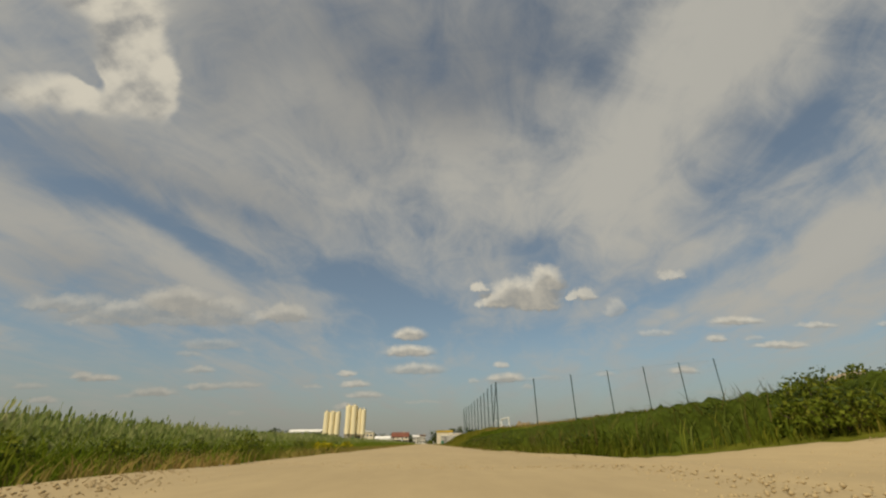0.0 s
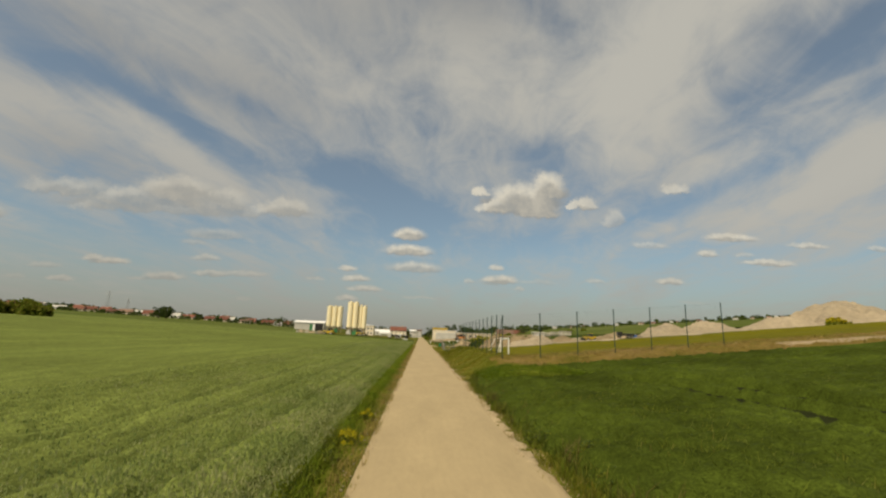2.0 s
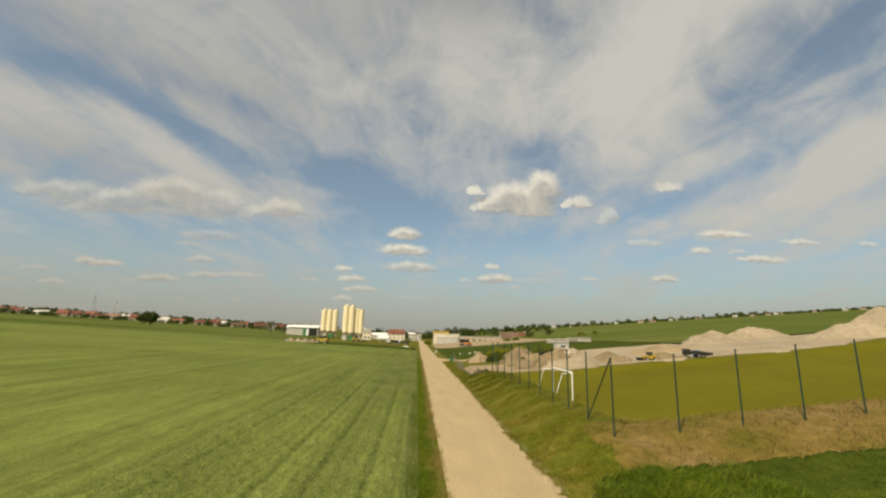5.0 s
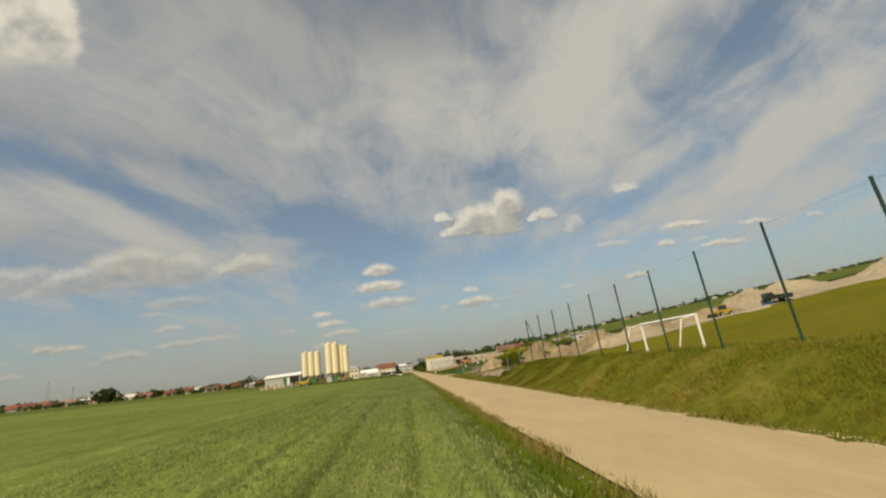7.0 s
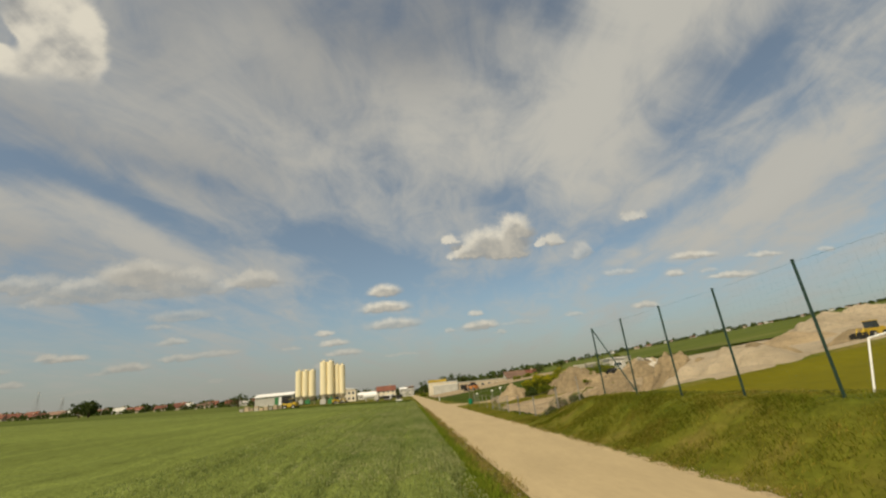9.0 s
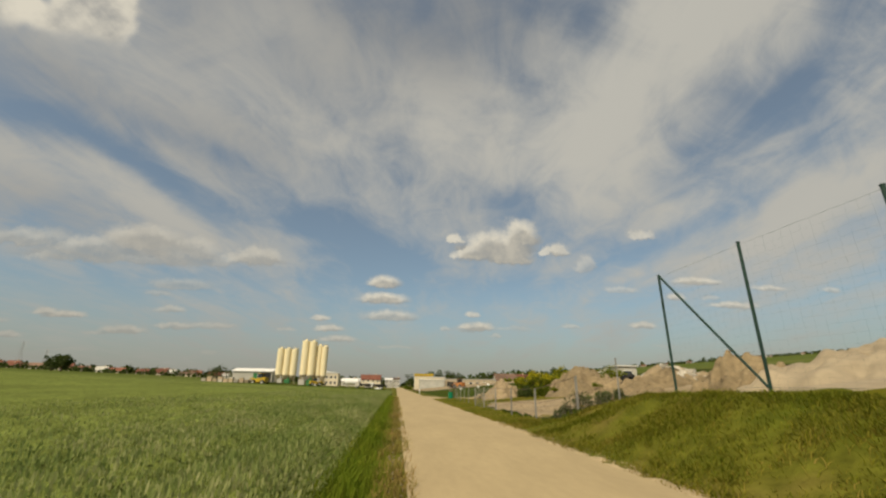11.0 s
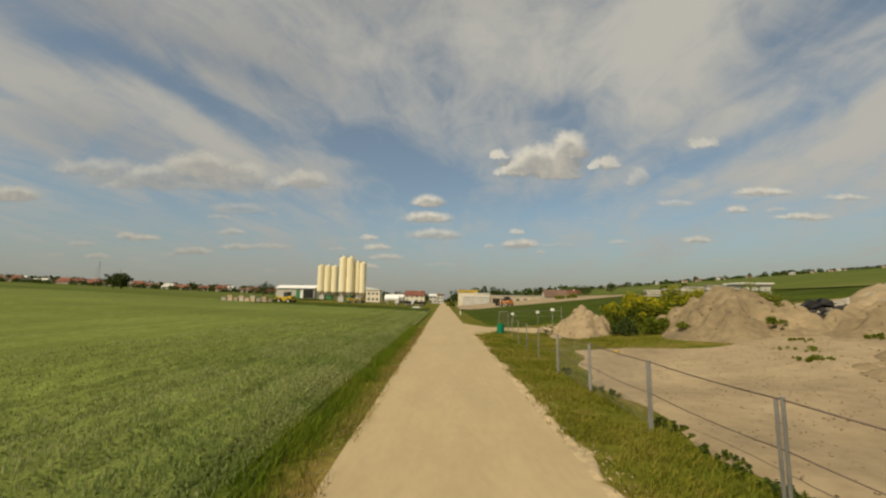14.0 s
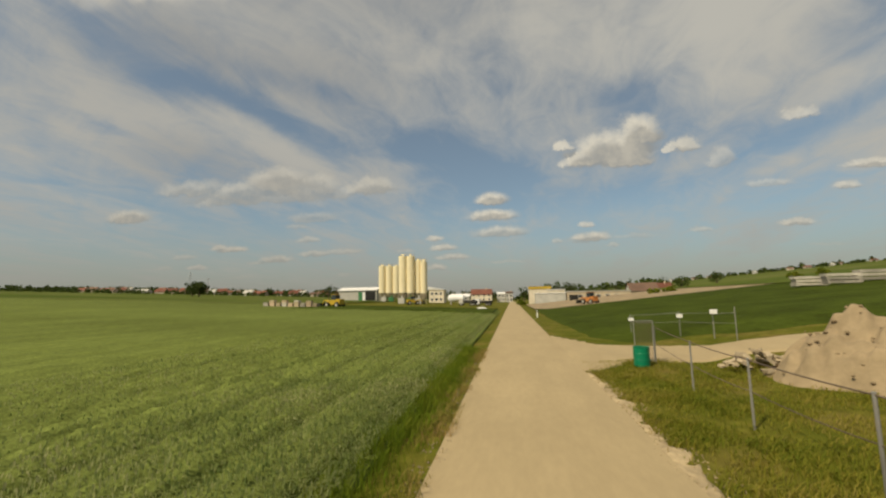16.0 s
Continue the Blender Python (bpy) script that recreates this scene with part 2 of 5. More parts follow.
        curl.inputs["Roughness"].default_value = 0.64
        group = cloud_group(name, rows)
        dense = []
        for more in ((0, 0, 0), (-0.4 * rise, rise, 0)):
            n = k.add("ShaderNodeGroup")
            n.node_tree = group
            k.link(shifted(k, place, curl.outputs["Color"], amount, more), n.inputs[0])
            dense.append(n.outputs[0])
        solid = k.math("MULTIPLY", dense[0], ahead)
        light = k.remap(k.math("SUBTRACT", dense[0], dense[1]), -0.35, 0.55)
        light = k.math("ADD", k.math("MULTIPLY", light, 0.85), k.math("MULTIPLY", k.remap(curl.outputs["Fac"], 0.35, 0.65, -0.5, 0.5), 0.28), clamp=True)
        light = k.math("MULTIPLY", light, k.remap(k.math("DIVIDE", x, yy), -0.42, -0.15, 0.7, 1.0))
        heaped = k.mix(light, CLOUD_GREY, CLOUD_LIGHT)
        col = k.mix(k.math("MULTIPLY", solid, k.remap(curl.outputs["Fac"], 0.3, 0.6, 0.8, 0.97)), col, heaped)
    # haze towards the horizon
    haze = k.remap(z, 0.22, -0.03, 0.0, 0.82)
    col = k.mix(haze, col, HAZE)
    k.link(col, bg.inputs["Color"])
    bg.inputs["Strength"].default_value = 0.1


VEIL_LIGHT, VEIL_GREY = (5.1, 4.9, 4.3), (2.95, 2.95, 2.85)
CLOUD_LIGHT, CLOUD_GREY, HAZE = (7.4, 6.8, 5.5), (3.3, 3.12, 2.7), (2.88, 2.8, 2.48)
build_sky()
sun = new("sun", bpy.data.lights.new("sun", "SUN"))
sun.data.energy, sun.data.angle, sun.data.color = 4.4, radians(0.6), (1.0, 0.87, 0.64)
sun.matrix_world = look((0, 0, 60), Vector((0, 0, 60)) - SUN_DIR)
scene.view_settings.exposure = 0.0


# ---------------------------------------------------------------- materials
def material(name, colour, rough=0.9, metal=0.0, scale=3.0, amount=0.25, fine=0.15, bump=0.0, stops=None, random_amount=0.0, stretch=(1, 1, 1), spec=0.2, bands=0.0, mottle=0.0):
    """Two scales of noise over a base colour; stops: colours for the broad noise."""
    m = bpy.data.materials.new(name)
    m.use_nodes = True
    k = Nodes(m.node_tree)
    out = k.add("ShaderNodeOutputMaterial")
    b = k.add("ShaderNodeBsdfPrincipled")
    k.link(b.outputs[0], out.inputs[0])
    pos = k.add("ShaderNodeNewGeometry").outputs["Position"]
    mp = k.add("ShaderNodeVectorMath", operation="MULTIPLY")
    k.link(pos, mp.inputs[0])
    mp.inputs[1].default_value = stretch
    broad = k.noise(mp.outputs[0], scale * 0.12, 3.0, 0.55)
    grain = k.noise(mp.outputs[0], scale, 5.0, 0.65)
    if stops is None:
        lo = tuple(c * (1 - amount) for c in colour)
        hi = tuple(min(1.0, c * (1 + amount)) for c in colour)
        stops = [(0.3, lo), (0.7, hi)]
    c = k.ramp(broad, stops)
    g = k.remap(grain, 0.25, 0.75, 1 - fine, 1 + fine, False)
    if random_amount:
        r = k.add("ShaderNodeObjectInfo").outputs["Random"]
        g = k.math("MULTIPLY", g, k.remap(r, 0.0, 1.0, 1 - random_amount, 1 + random_amount, False))
    if bands:
        wide = k.add("ShaderNodeVectorMath", operation="MULTIPLY")
        k.link(pos, wide.inputs[0])
        wide.inputs[1].default_value = (0.006, 0.03, 0.0)
        strip = k.add("ShaderNodeVectorMath", operation="MULTIPLY")
        k.link(pos, strip.inputs[0])
        strip.inputs[1].default_value = (1.6, 0.006, 0.0)
        g = k.math("MULTIPLY", g, k.remap(k.noise(wide.outputs[0], 1.0, 3.0, 0.6), 0.35, 0.6, 1 - bands, 1 + 0.3 * bands))
        g = k.math("MULTIPLY", g, k.remap(k.noise(strip.outputs[0], 1.0, 2.0, 0.5), 0.35, 0.6, 1 - 0.9 * bands, 1 + 0.4 * bands))
    if mottle:                                            # leaves and ears of different shades
        spots = k.noise(pos, 15.0, 5.0, 0.72)
        g = k.math("MULTIPLY", g, k.remap(spots, 0.34, 0.66, 1 - 1.2 * mottle, 1 + 0.9 * mottle, False))
    c = k.mix(1.0, c, k.vec(g, g, g), "MULTIPLY")
    k.link(c, b.inputs["Base Color"])
    b.inputs["Roughness"].default_value = rough
    b.inputs["Metallic"].default_value = metal
    b.inputs["Specular IOR Level"].default_value = spec
    if bump:
        bn = k.add("ShaderNodeBump")
        bn.inputs["Strength"].default_value = min(1.0, bump)
        bn.inputs["Distance"].default_value = 0.05
        k.link(grain, bn.inputs["Height"])
        k.link(bn.outputs[0], b.inputs["Normal"])
    return m


def leaf_material(name, colours, through=0.3):
    """Leaves and blades: each one takes its own shade, and lets some light through."""
    m = bpy.data.materials.new(name)
    m.use_nodes = True
    k = Nodes(m.node_tree)
    out = k.add("ShaderNodeOutputMaterial")
    geo = k.add("ShaderNodeNewGeometry")
    patch = k.noise(geo.outputs["Position"], 0.35, 3.0, 0.6)
    f = k.math("ADD", k.math("MULTIPLY", geo.outputs["Random Per Island"], 0.55), k.math("MULTIPLY", k.remap(patch, 0.3, 0.7), 0.45))
    n = len(colours)
    c = k.ramp(f, [(0.08 + 0.84 * i / (n - 1), col) for i, col in enumerate(colours)])
    a = k.add("ShaderNodeBsdfPrincipled")
    k.link(c, a.inputs["Base Color"])
    a.inputs["Roughness"].default_value = 0.6
    a.inputs["Specular IOR Level"].default_value = 0.05
    b = k.add("ShaderNodeBsdfTranslucent")
    k.link(c, b.inputs["Color"])
    mix = k.add("ShaderNodeMixShader")
    mix.inputs[0].default_value = through
    k.link(a.outputs[0], mix.inputs[1])
    k.link(b.outputs[0], mix.inputs[2])
    k.link(mix.outputs[0], out.inputs[0])
    return m


M = {
    "grass": material("grass", (0.12, 0.15, 0.03), scale=2.6, stops=[(0.3, (0.072, 0.086, 0.009)), (0.5, (0.105, 0.105, 0.014)), (0.72, (0.165, 0.125, 0.034))], fine=0.4, bump=0.9, spec=0.02),
    "dry_grass": material("dry_grass", (0.15, 0.11, 0.035), scale=2.4, stops=[(0.3, (0.095, 0.085, 0.014)), (0.5, (0.15, 0.108, 0.028)), (0.7, (0.19, 0.13, 0.05))], fine=0.4, bump=0.9, spec=0.02),
    "clod": material("clod", (0.24, 0.18, 0.105), scale=4.0, amount=0.2, fine=0.2),
    "gravel": material("gravel", (0.372, 0.288, 0.160), scale=7.0, amount=0.07, fine=0.07, bump=0.12, stretch=(1, 0.3, 1)),
    "wheat": material("wheat", (0.140, 0.168, 0.040), scale=1.6, amount=0.12, fine=0.2, bump=0.6, stretch=(2.6, 0.35, 1), bands=0.13, mottle=0.42, spec=0.02),
    # near black: bare track soil with the shade between the plants coloured in
    "shaded_soil": material("shaded_soil", (0.022, 0.026, 0.008), spec=0.02, scale=3.0, amount=0.25, fine=0.3, bump=0.8),
    "crop": material("crop", (0.048, 0.065, 0.008), scale=1.6, amount=0.3, fine=0.35, bump=0.8, mottle=0.45, spec=0.02),
    "meadow": material("meadow", (0.11, 0.165, 0.03), scale=0.15, spec=0.02, stops=[(0.3, (0.058, 0.085, 0.012)), (0.5, (0.085, 0.105, 0.02)), (0.7, (0.135, 0.135, 0.045))], fine=0.2, stretch=(0.3, 1, 1)),
    "pitch": material("pitch", (0.115, 0.106, 0.008), spec=0.02, scale=1.2, amount=0.1, fine=0.12, bump=0.3),
    "sand": material("sand", (0.285, 0.217, 0.128), scale=2.0, amount=0.2, fine=0.2, bump=0.9),
    "sand_light": material("sand_light", (0.30, 0.245, 0.165), scale=1.0, amount=0.16, fine=0.22, bump=0.6),
    "earth": material("earth", (0.205, 0.155, 0.088), scale=2.5, amount=0.3, fine=0.3, bump=1.0),
    "shoulder": material("shoulder", (0.40, 0.31, 0.18), scale=5.0, amount=0.2, fine=0.3, bump=1.0),
    "rubble": material("rubble", (0.35, 0.32, 0.265), scale=3.0, amount=0.3, fine=0.25, bump=0.6, random_amount=0.35),
    "stone": material("stone", (0.36, 0.29, 0.19), scale=8.0, amount=0.15, fine=0.2, random_amount=0.3),
    "post": material("post", (0.02, 0.045, 0.035), rough=0.5, scale=6.0),
    "net": material("net", (0.05, 0.09, 0.07), rough=0.7, scale=6.0),
    "galvanised": material("galvanised", (0.30, 0.29, 0.27), rough=0.5, metal=0.5, scale=6.0),
    "rust_wire": material("rust_wire", (0.16, 0.12, 0.09), rough=0.7, metal=0.3, scale=6.0),
    "white_paint": material("white_paint", (0.78, 0.77, 0.74), rough=0.5, scale=2.0, amount=0.06, fine=0.05),
    "silo": material("silo", (0.80, 0.70, 0.46), rough=0.5, scale=0.8, amount=0.05, fine=0.05, stretch=(1, 1, 0.1)),
    "silo_leg": material("silo_leg", (0.42, 0.36, 0.25), rough=0.6, scale=2.0),
    "roof_sheet": material("roof_sheet", (0.72, 0.70, 0.66), rough=0.5, scale=0.6, amount=0.06),
    "grey_wall": material("grey_wall", (0.45, 0.43, 0.38), rough=0.8, scale=0.6, amount=0.1),
    "beige_wall": material("beige_wall", (0.50, 0.41, 0.29), rough=0.85, scale=0.5, amount=0.12),
    "cream_wall": material("cream_wall", (0.68, 0.60, 0.46), rough=0.85, scale=0.5, amount=0.06),
    "far_wall": material("far_wall", (0.42, 0.36, 0.27), rough=0.85, scale=0.5, amount=0.1, random_amount=0.25),
    "white_wall": material("white_wall", (0.48, 0.46, 0.41), rough=0.85, scale=0.5, amount=0.06),
    "red_roof": material("red_roof", (0.155, 0.062, 0.04), rough=0.8, scale=1.0, amount=0.2, random_amount=0.3),
    "brown_roof": material("brown_roof", (0.16, 0.10, 0.07), rough=0.8, scale=1.0, amount=0.2, random_amount=0.3),
    "yellow_paint": material("yellow_paint", (0.45, 0.31, 0.03), rough=0.45, scale=2.0, amount=0.12),
    "green_paint": material("green_paint", (0.05, 0.18, 0.07), rough=0.5, scale=2.0),
    "blue_paint": material("blue_paint", (0.05, 0.10, 0.22), rough=0.45, scale=2.0),
    "dark": material("dark", (0.025, 0.024, 0.022), rough=0.7, scale=3.0),
    "rubber": material("rubber", (0.02, 0.02, 0.02), rough=0.85, scale=5.0),
    "window": material("window", (0.04, 0.05, 0.06), rough=0.15, scale=2.0, spec=0.5),
    "pallet": material("pallet", (0.50, 0.38, 0.26), rough=0.85, scale=2.0, amount=0.2, random_amount=0.25),
    "orange": material("orange", (0.42, 0.17, 0.05), rough=0.8, scale=2.0, amount=0.2, random_amount=0.25),
    "bark": material("bark", (0.10, 0.075, 0.05), rough=0.95, scale=5.0, amount=0.3, bump=0.8),
    "bin": material("bin", (0.0, 0.16, 0.075), rough=0.4, scale=4.0, amount=0.12, spec=0.4),
    "wheat_blade": leaf_material("wheat_blade", [(0.15, 0.20, 0.055), (0.23, 0.28, 0.085), (0.32, 0.345, 0.13), (0.42, 0.41, 0.20)], 0.5),
    "grass_blade": leaf_material("grass_blade", [(0.14, 0.175, 0.014), (0.21, 0.22, 0.02), (0.29, 0.25, 0.035), (0.38, 0.29, 0.07)], 0.55),
    "bank_blade": leaf_material("bank_blade", [(0.09, 0.115, 0.009), (0.135, 0.155, 0.013), (0.19, 0.185, 0.02), (0.27, 0.21, 0.04)], 0.5),
    "site_blade": leaf_material("site_blade", [(0.14, 0.18, 0.018), (0.22, 0.23, 0.026), (0.30, 0.265, 0.04), (0.38, 0.31, 0.085)], 0.55),
    "verge_blade": leaf_material("verge_blade", [(0.105, 0.17, 0.012), (0.145, 0.205, 0.016), (0.19, 0.235, 0.02), (0.25, 0.25, 0.034)], 0.5),
    "weed_blade": leaf_material("weed_blade", [(0.08, 0.11, 0.010), (0.125, 0.16, 0.016), (0.185, 0.20, 0.026), (0.28, 0.22, 0.06)], 0.5),
    "brown_blade": leaf_material("brown_blade", [(0.085, 0.085, 0.016), (0.14, 0.115, 0.035), (0.21, 0.155, 0.065)], 0.4),
    "crop_blade": leaf_material("crop_blade", [(0.040, 0.053, 0.007), (0.084, 0.107, 0.016), (0.135, 0.157, 0.03), (0.20, 0.21, 0.05)], 0.4),
    "dry_blade": leaf_material("dry_blade", [(0.19, 0.19, 0.035), (0.28, 0.22, 0.06), (0.33, 0.22, 0.08)], 0.4),
    "leaf": leaf_material("leaf", [(0.035, 0.06, 0.014), (0.065, 0.09, 0.022), (0.095, 0.115, 0.035)]),
    "leaf_light": leaf_material("leaf_light", [(0.10, 0.135, 0.014), (0.16, 0.195, 0.02), (0.24, 0.24, 0.034)], 0.45),
    "leaf_dusty": leaf_material("leaf_dusty", [(0.09, 0.10, 0.05), (0.13, 0.14, 0.08), (0.17, 0.16, 0.09)]),
    "rape": leaf_material("rape", [(0.10, 0.15, 0.015), (0.34, 0.30, 0.015), (0.50, 0.42, 0.015)]),
}


# ---------------------------------------------------------------- mesh helpers
def mesh(name, verts, faces, mat, smooth=False):
    me = bpy.data.meshes.new(name)
    me.from_pydata(verts, [], faces)
    if mat is not None:
        me.materials.append(mat)
    if smooth:
        me.polygons.foreach_set("use_smooth", [True] * len(me.polygons))
    me.update()
    return me


def finish(bm, name, mat, smooth=False):
    me = bpy.data.meshes.new(name)
    bm.normal_update()
    bm.to_mesh(me)
    bm.free()
    if mat is not None:
        me.materials.append(mat)
    if smooth:
        me.polygons.foreach_set("use_smooth", [True] * len(me.polygons))
    return me


def part(name, bm, mat, parent, label="", smooth=False):
    me = bm if isinstance(bm, bpy.types.Mesh) else finish(bm, name, mat, smooth)
    ob = new(name, me)
    ob.parent = parent
    if label:
        ob["label"] = label
    return ob


def box(bm, x0, x1, y0, y1, z0, z1):
    v = [bm.verts.new(p) for p in ((x0, y0, z0), (x1, y0, z0), (x1, y1, z0), (x0, y1, z0), (x0, y0, z1), (x1, y0, z1), (x1, y1, z1), (x0, y1, z1))]
    for f in ((3, 2, 1, 0), (4, 5, 6, 7), (0, 1, 5, 4), (1, 2, 6, 5), (2, 3, 7, 6), (3, 0, 4, 7)):
        bm.faces.new([v[i] for i in f])
    return bm


def tube(bm, a, b, r, n=8, r2=None, caps=True):
    a, b = Vector(a), Vector(b)
    r2 = r if r2 is None else r2
    d = (b - a).normalized()
    s = d.cross(Vector((0, 0, 1)) if abs(d.z) < 0.9 else Vector((1, 0, 0))).normalized()
    u = d.cross(s)
    ring = []
    for p, q in ((a, r), (b, r2)):
        ring.append([bm.verts.new(p + (s * math.cos(2 * math.pi * i / n) + u * math.sin(2 * math.pi * i / n)) * q) for i in range(n)])
    for i in range(n):
        bm.faces.new((ring[0][i], ring[0][(i + 1) % n], ring[1][(i + 1) % n], ring[1][i]))
    if caps:
        bm.faces.new(ring[0][::-1])
        bm.faces.new(ring[1])
    return bm


def empty(name, loc=(0, 0, 0), rz=0.0):
    ob = new(name)
    ob.matrix_basis = pose(*loc, 0, 0, rz)
    return ob


# ---------------------------------------------------------------- the lie of the land
def sstep(a, b, v):
    t = np.clip((np.asarray(v, float) - a) / (b - a), 0, 1)
    return t * t * (3 - 2 * t)


def wave(x, y, s, seed=0.0):
    """Cheap smooth unevenness, between -1 and 1."""
    return (np.sin(x / s + 1.7 * np.sin(y / (1.3 * s) + seed)) + np.sin(y / (0.8 * s) + 1.3 * np.sin(x / (1.1 * s) + 2 * seed + 1.0))) * 0.5


def ground(x, y):
    """Height of the land: a road in a shallow valley, a field rising on one side and a bank with a pitch on the other."""
    x, y = np.asarray(x, float), np.asarray(y, float)
    left = 0.036 * np.maximum(0, -x - 5)
    bank = 0.55 + 0.93 * sstep(46.5, 54.5, y) - 1.45 * sstep(87, 96.5, y) - 0.3 * sstep(145, 175, y)
    pitch = sstep(55.0, 57.4, y) * (1 - sstep(86, 91, y)) * sstep(8.2, 10.5, x)
    right = bank * sstep(2.7, 6.3, x) + 0.10 * np.clip(x - 8, 0, 120) + 0.086 * np.maximum(0, x - 128) - 1.1 * pitch
    right = right + 0.15 * np.exp(-((x - 5.2) / 1.6) ** 2 - ((y - 131.0) / 3.0) ** 2)
    rough = 0.03 * wave(x, y, 1.1) * sstep(2.6, 4.5, np.abs(x)) * (1 - 0.8 * pitch)
    rough = rough + (0.055 * wave(x, y, 0.42, 5.0) + 0.03 * wave(x, y, 0.21, 9.0)) * sstep(2.9, 3.8, x) * (1 - sstep(7.4, 8.4, x)) * sstep(47, 50, y) * (1 - sstep(94, 99, y))
    return left + np.where(x > 0, right, 0) + rough - 0.03 * sstep(2.2, 2.9, np.abs(x))


def sheet(name, xs, ys, lift, mat, height=None, smooth=True):
    xs, ys = np.asarray(xs, float), np.asarray(ys, float)
    X, Y = np.meshgrid(xs, ys)
    Z = (ground(X, Y) if height is None else height(X, Y)) + lift
    nx, ny = len(xs), len(ys)
    v = np.stack([X.ravel(), Y.ravel(), Z.ravel()], 1)
    i = np.arange(nx * ny).reshape(ny, nx)
    f = np.stack([i[:-1, :-1].ravel(), i[:-1, 1:].ravel(), i[1:, 1:].ravel(), i[1:, :-1].ravel()], 1)
    return mesh(name, v.tolist(), f.tolist(), mat, smooth)


def steps(*spans):
    """Coordinates from spans (start, end, step)."""
    out = []
    for a, b, s in spans:
        out += list(np.arange(a, b, s))
    return out + [spans[-1][1]]


gx = steps((-2500, -400, 150), (-400, -60, 20), (-60, -12, 4), (-12, 2, 0.5), (2, 9, 0.25), (9, 14, 0.5), (14, 60, 2), (60, 400, 20), (400, 2500, 150))
gy = steps((-200, -20, 20), (-20, 0, 2), (0, 46, 0.8), (46, 100, 0.3), (100, 150, 0.8), (150, 400, 10), (400, 3500, 150))
ground_ob = tagged(new("ground", sheet("ground", gx, gy, -0.06, M["grass"])), "grassy open land with rough verges and far fields", "ground", kind="structure")

road_ob = tagged(new("road", sheet("road", np.linspace(-2.15, 2.15, 23), steps((-40, 0, 4), (0, 160, 0.8), (160, 430, 10)), 0.0, M["gravel"],
                height=lambda X, Y: 0.03 - 0.015 * X * X * 0.5 + 0.012 * wave(X, Y, 0.8))), "pale sandy gravel road, dusty and worn", "road", kind="structure")


# ---------------------------------------------------------------- plants as ribbons
rng = np.random.default_rng(7)


def ribbons(name, centre, width, side, mat):
    """Many narrow strips in one mesh. centre: (n, k, 3), width: (n, k), side: (n, 3)."""
    n, kk, _ = centre.shape
    off = side[:, None, :] * width[:, :, None] * 0.5
    v = np.stack([centre - off, centre + off], 2).reshape(-1, 3)
    b = (np.arange(n) * 2 * kk)[:, None] + (np.arange(kk - 1) * 2)[None, :]
    f = np.stack([b, b + 1, b + 3, b + 2], 2).reshape(-1, 4)
    return quads(name, v, f, mat)


def quads(name, v, f, mat):
    me = bpy.data.meshes.new(name)
    me.vertices.add(len(v))
    me.vertices.foreach_set("co", np.asarray(v, np.float32).ravel())
    me.loops.add(f.size)
    me.loops.foreach_set("vertex_index", f.astype(np.int32).ravel())
    me.polygons.add(len(f))
    me.polygons.foreach_set("loop_start", np.arange(0, f.size, f.shape[1], dtype=np.int32))
    me.materials.append(mat)
    me.update(calc_edges=True)
    me.validate()
    return me


def scatter(n, x0, x1, y0, y1, clump=0.0):
    x, y = rng.uniform(x0, x1, n), rng.uniform(y0, y1, n)
    if clump:
        keep = rng.random(n) < np.clip(0.5 + clump * wave(x, y, 0.7, 3.0) + 0.5 * clump * wave(x, y, 0.23, 1.0), 0.05, 1)
        x, y = x[keep], y[keep]
    return x, y


def blades(name, x, y, low, high, width, mat, lean=0.35, bend=0.35, lift=0.0):
    """Grass blades that bend over towards their tips."""
    n = len(x)
    h = rng.uniform(low, high, n)
    a = rng.uniform(0, 2 * np.pi, n)
    d = np.stack([np.cos(a), np.sin(a), np.zeros(n)], 1)
    l1, l2 = rng.uniform(0, lean, n) * h, rng.uniform(0, bend, n) * h
    base = np.stack([x, y, ground(x, y) - 0.07 + lift], 1)
    up = np.array([0, 0, 1.0])
    c = np.stack([base, base + d * (l1 * 0.4)[:, None] + up * (0.6 * h)[:, None], base + d * (l1 + l2)[:, None] + up * h[:, None]], 1)
    s = np.stack([-np.sin(a + 0.6), np.cos(a + 0.6), np.zeros(n)], 1)
    w = width * rng.uniform(0.7, 1.3, n)[:, None] * np.array([1.0, 0.8, 0.08])[None]
    return ribbons(name, c, w, s, mat)


def stuff(name, me, label, category):
    return tagged(new(name, me), label, category, kind="stuff")


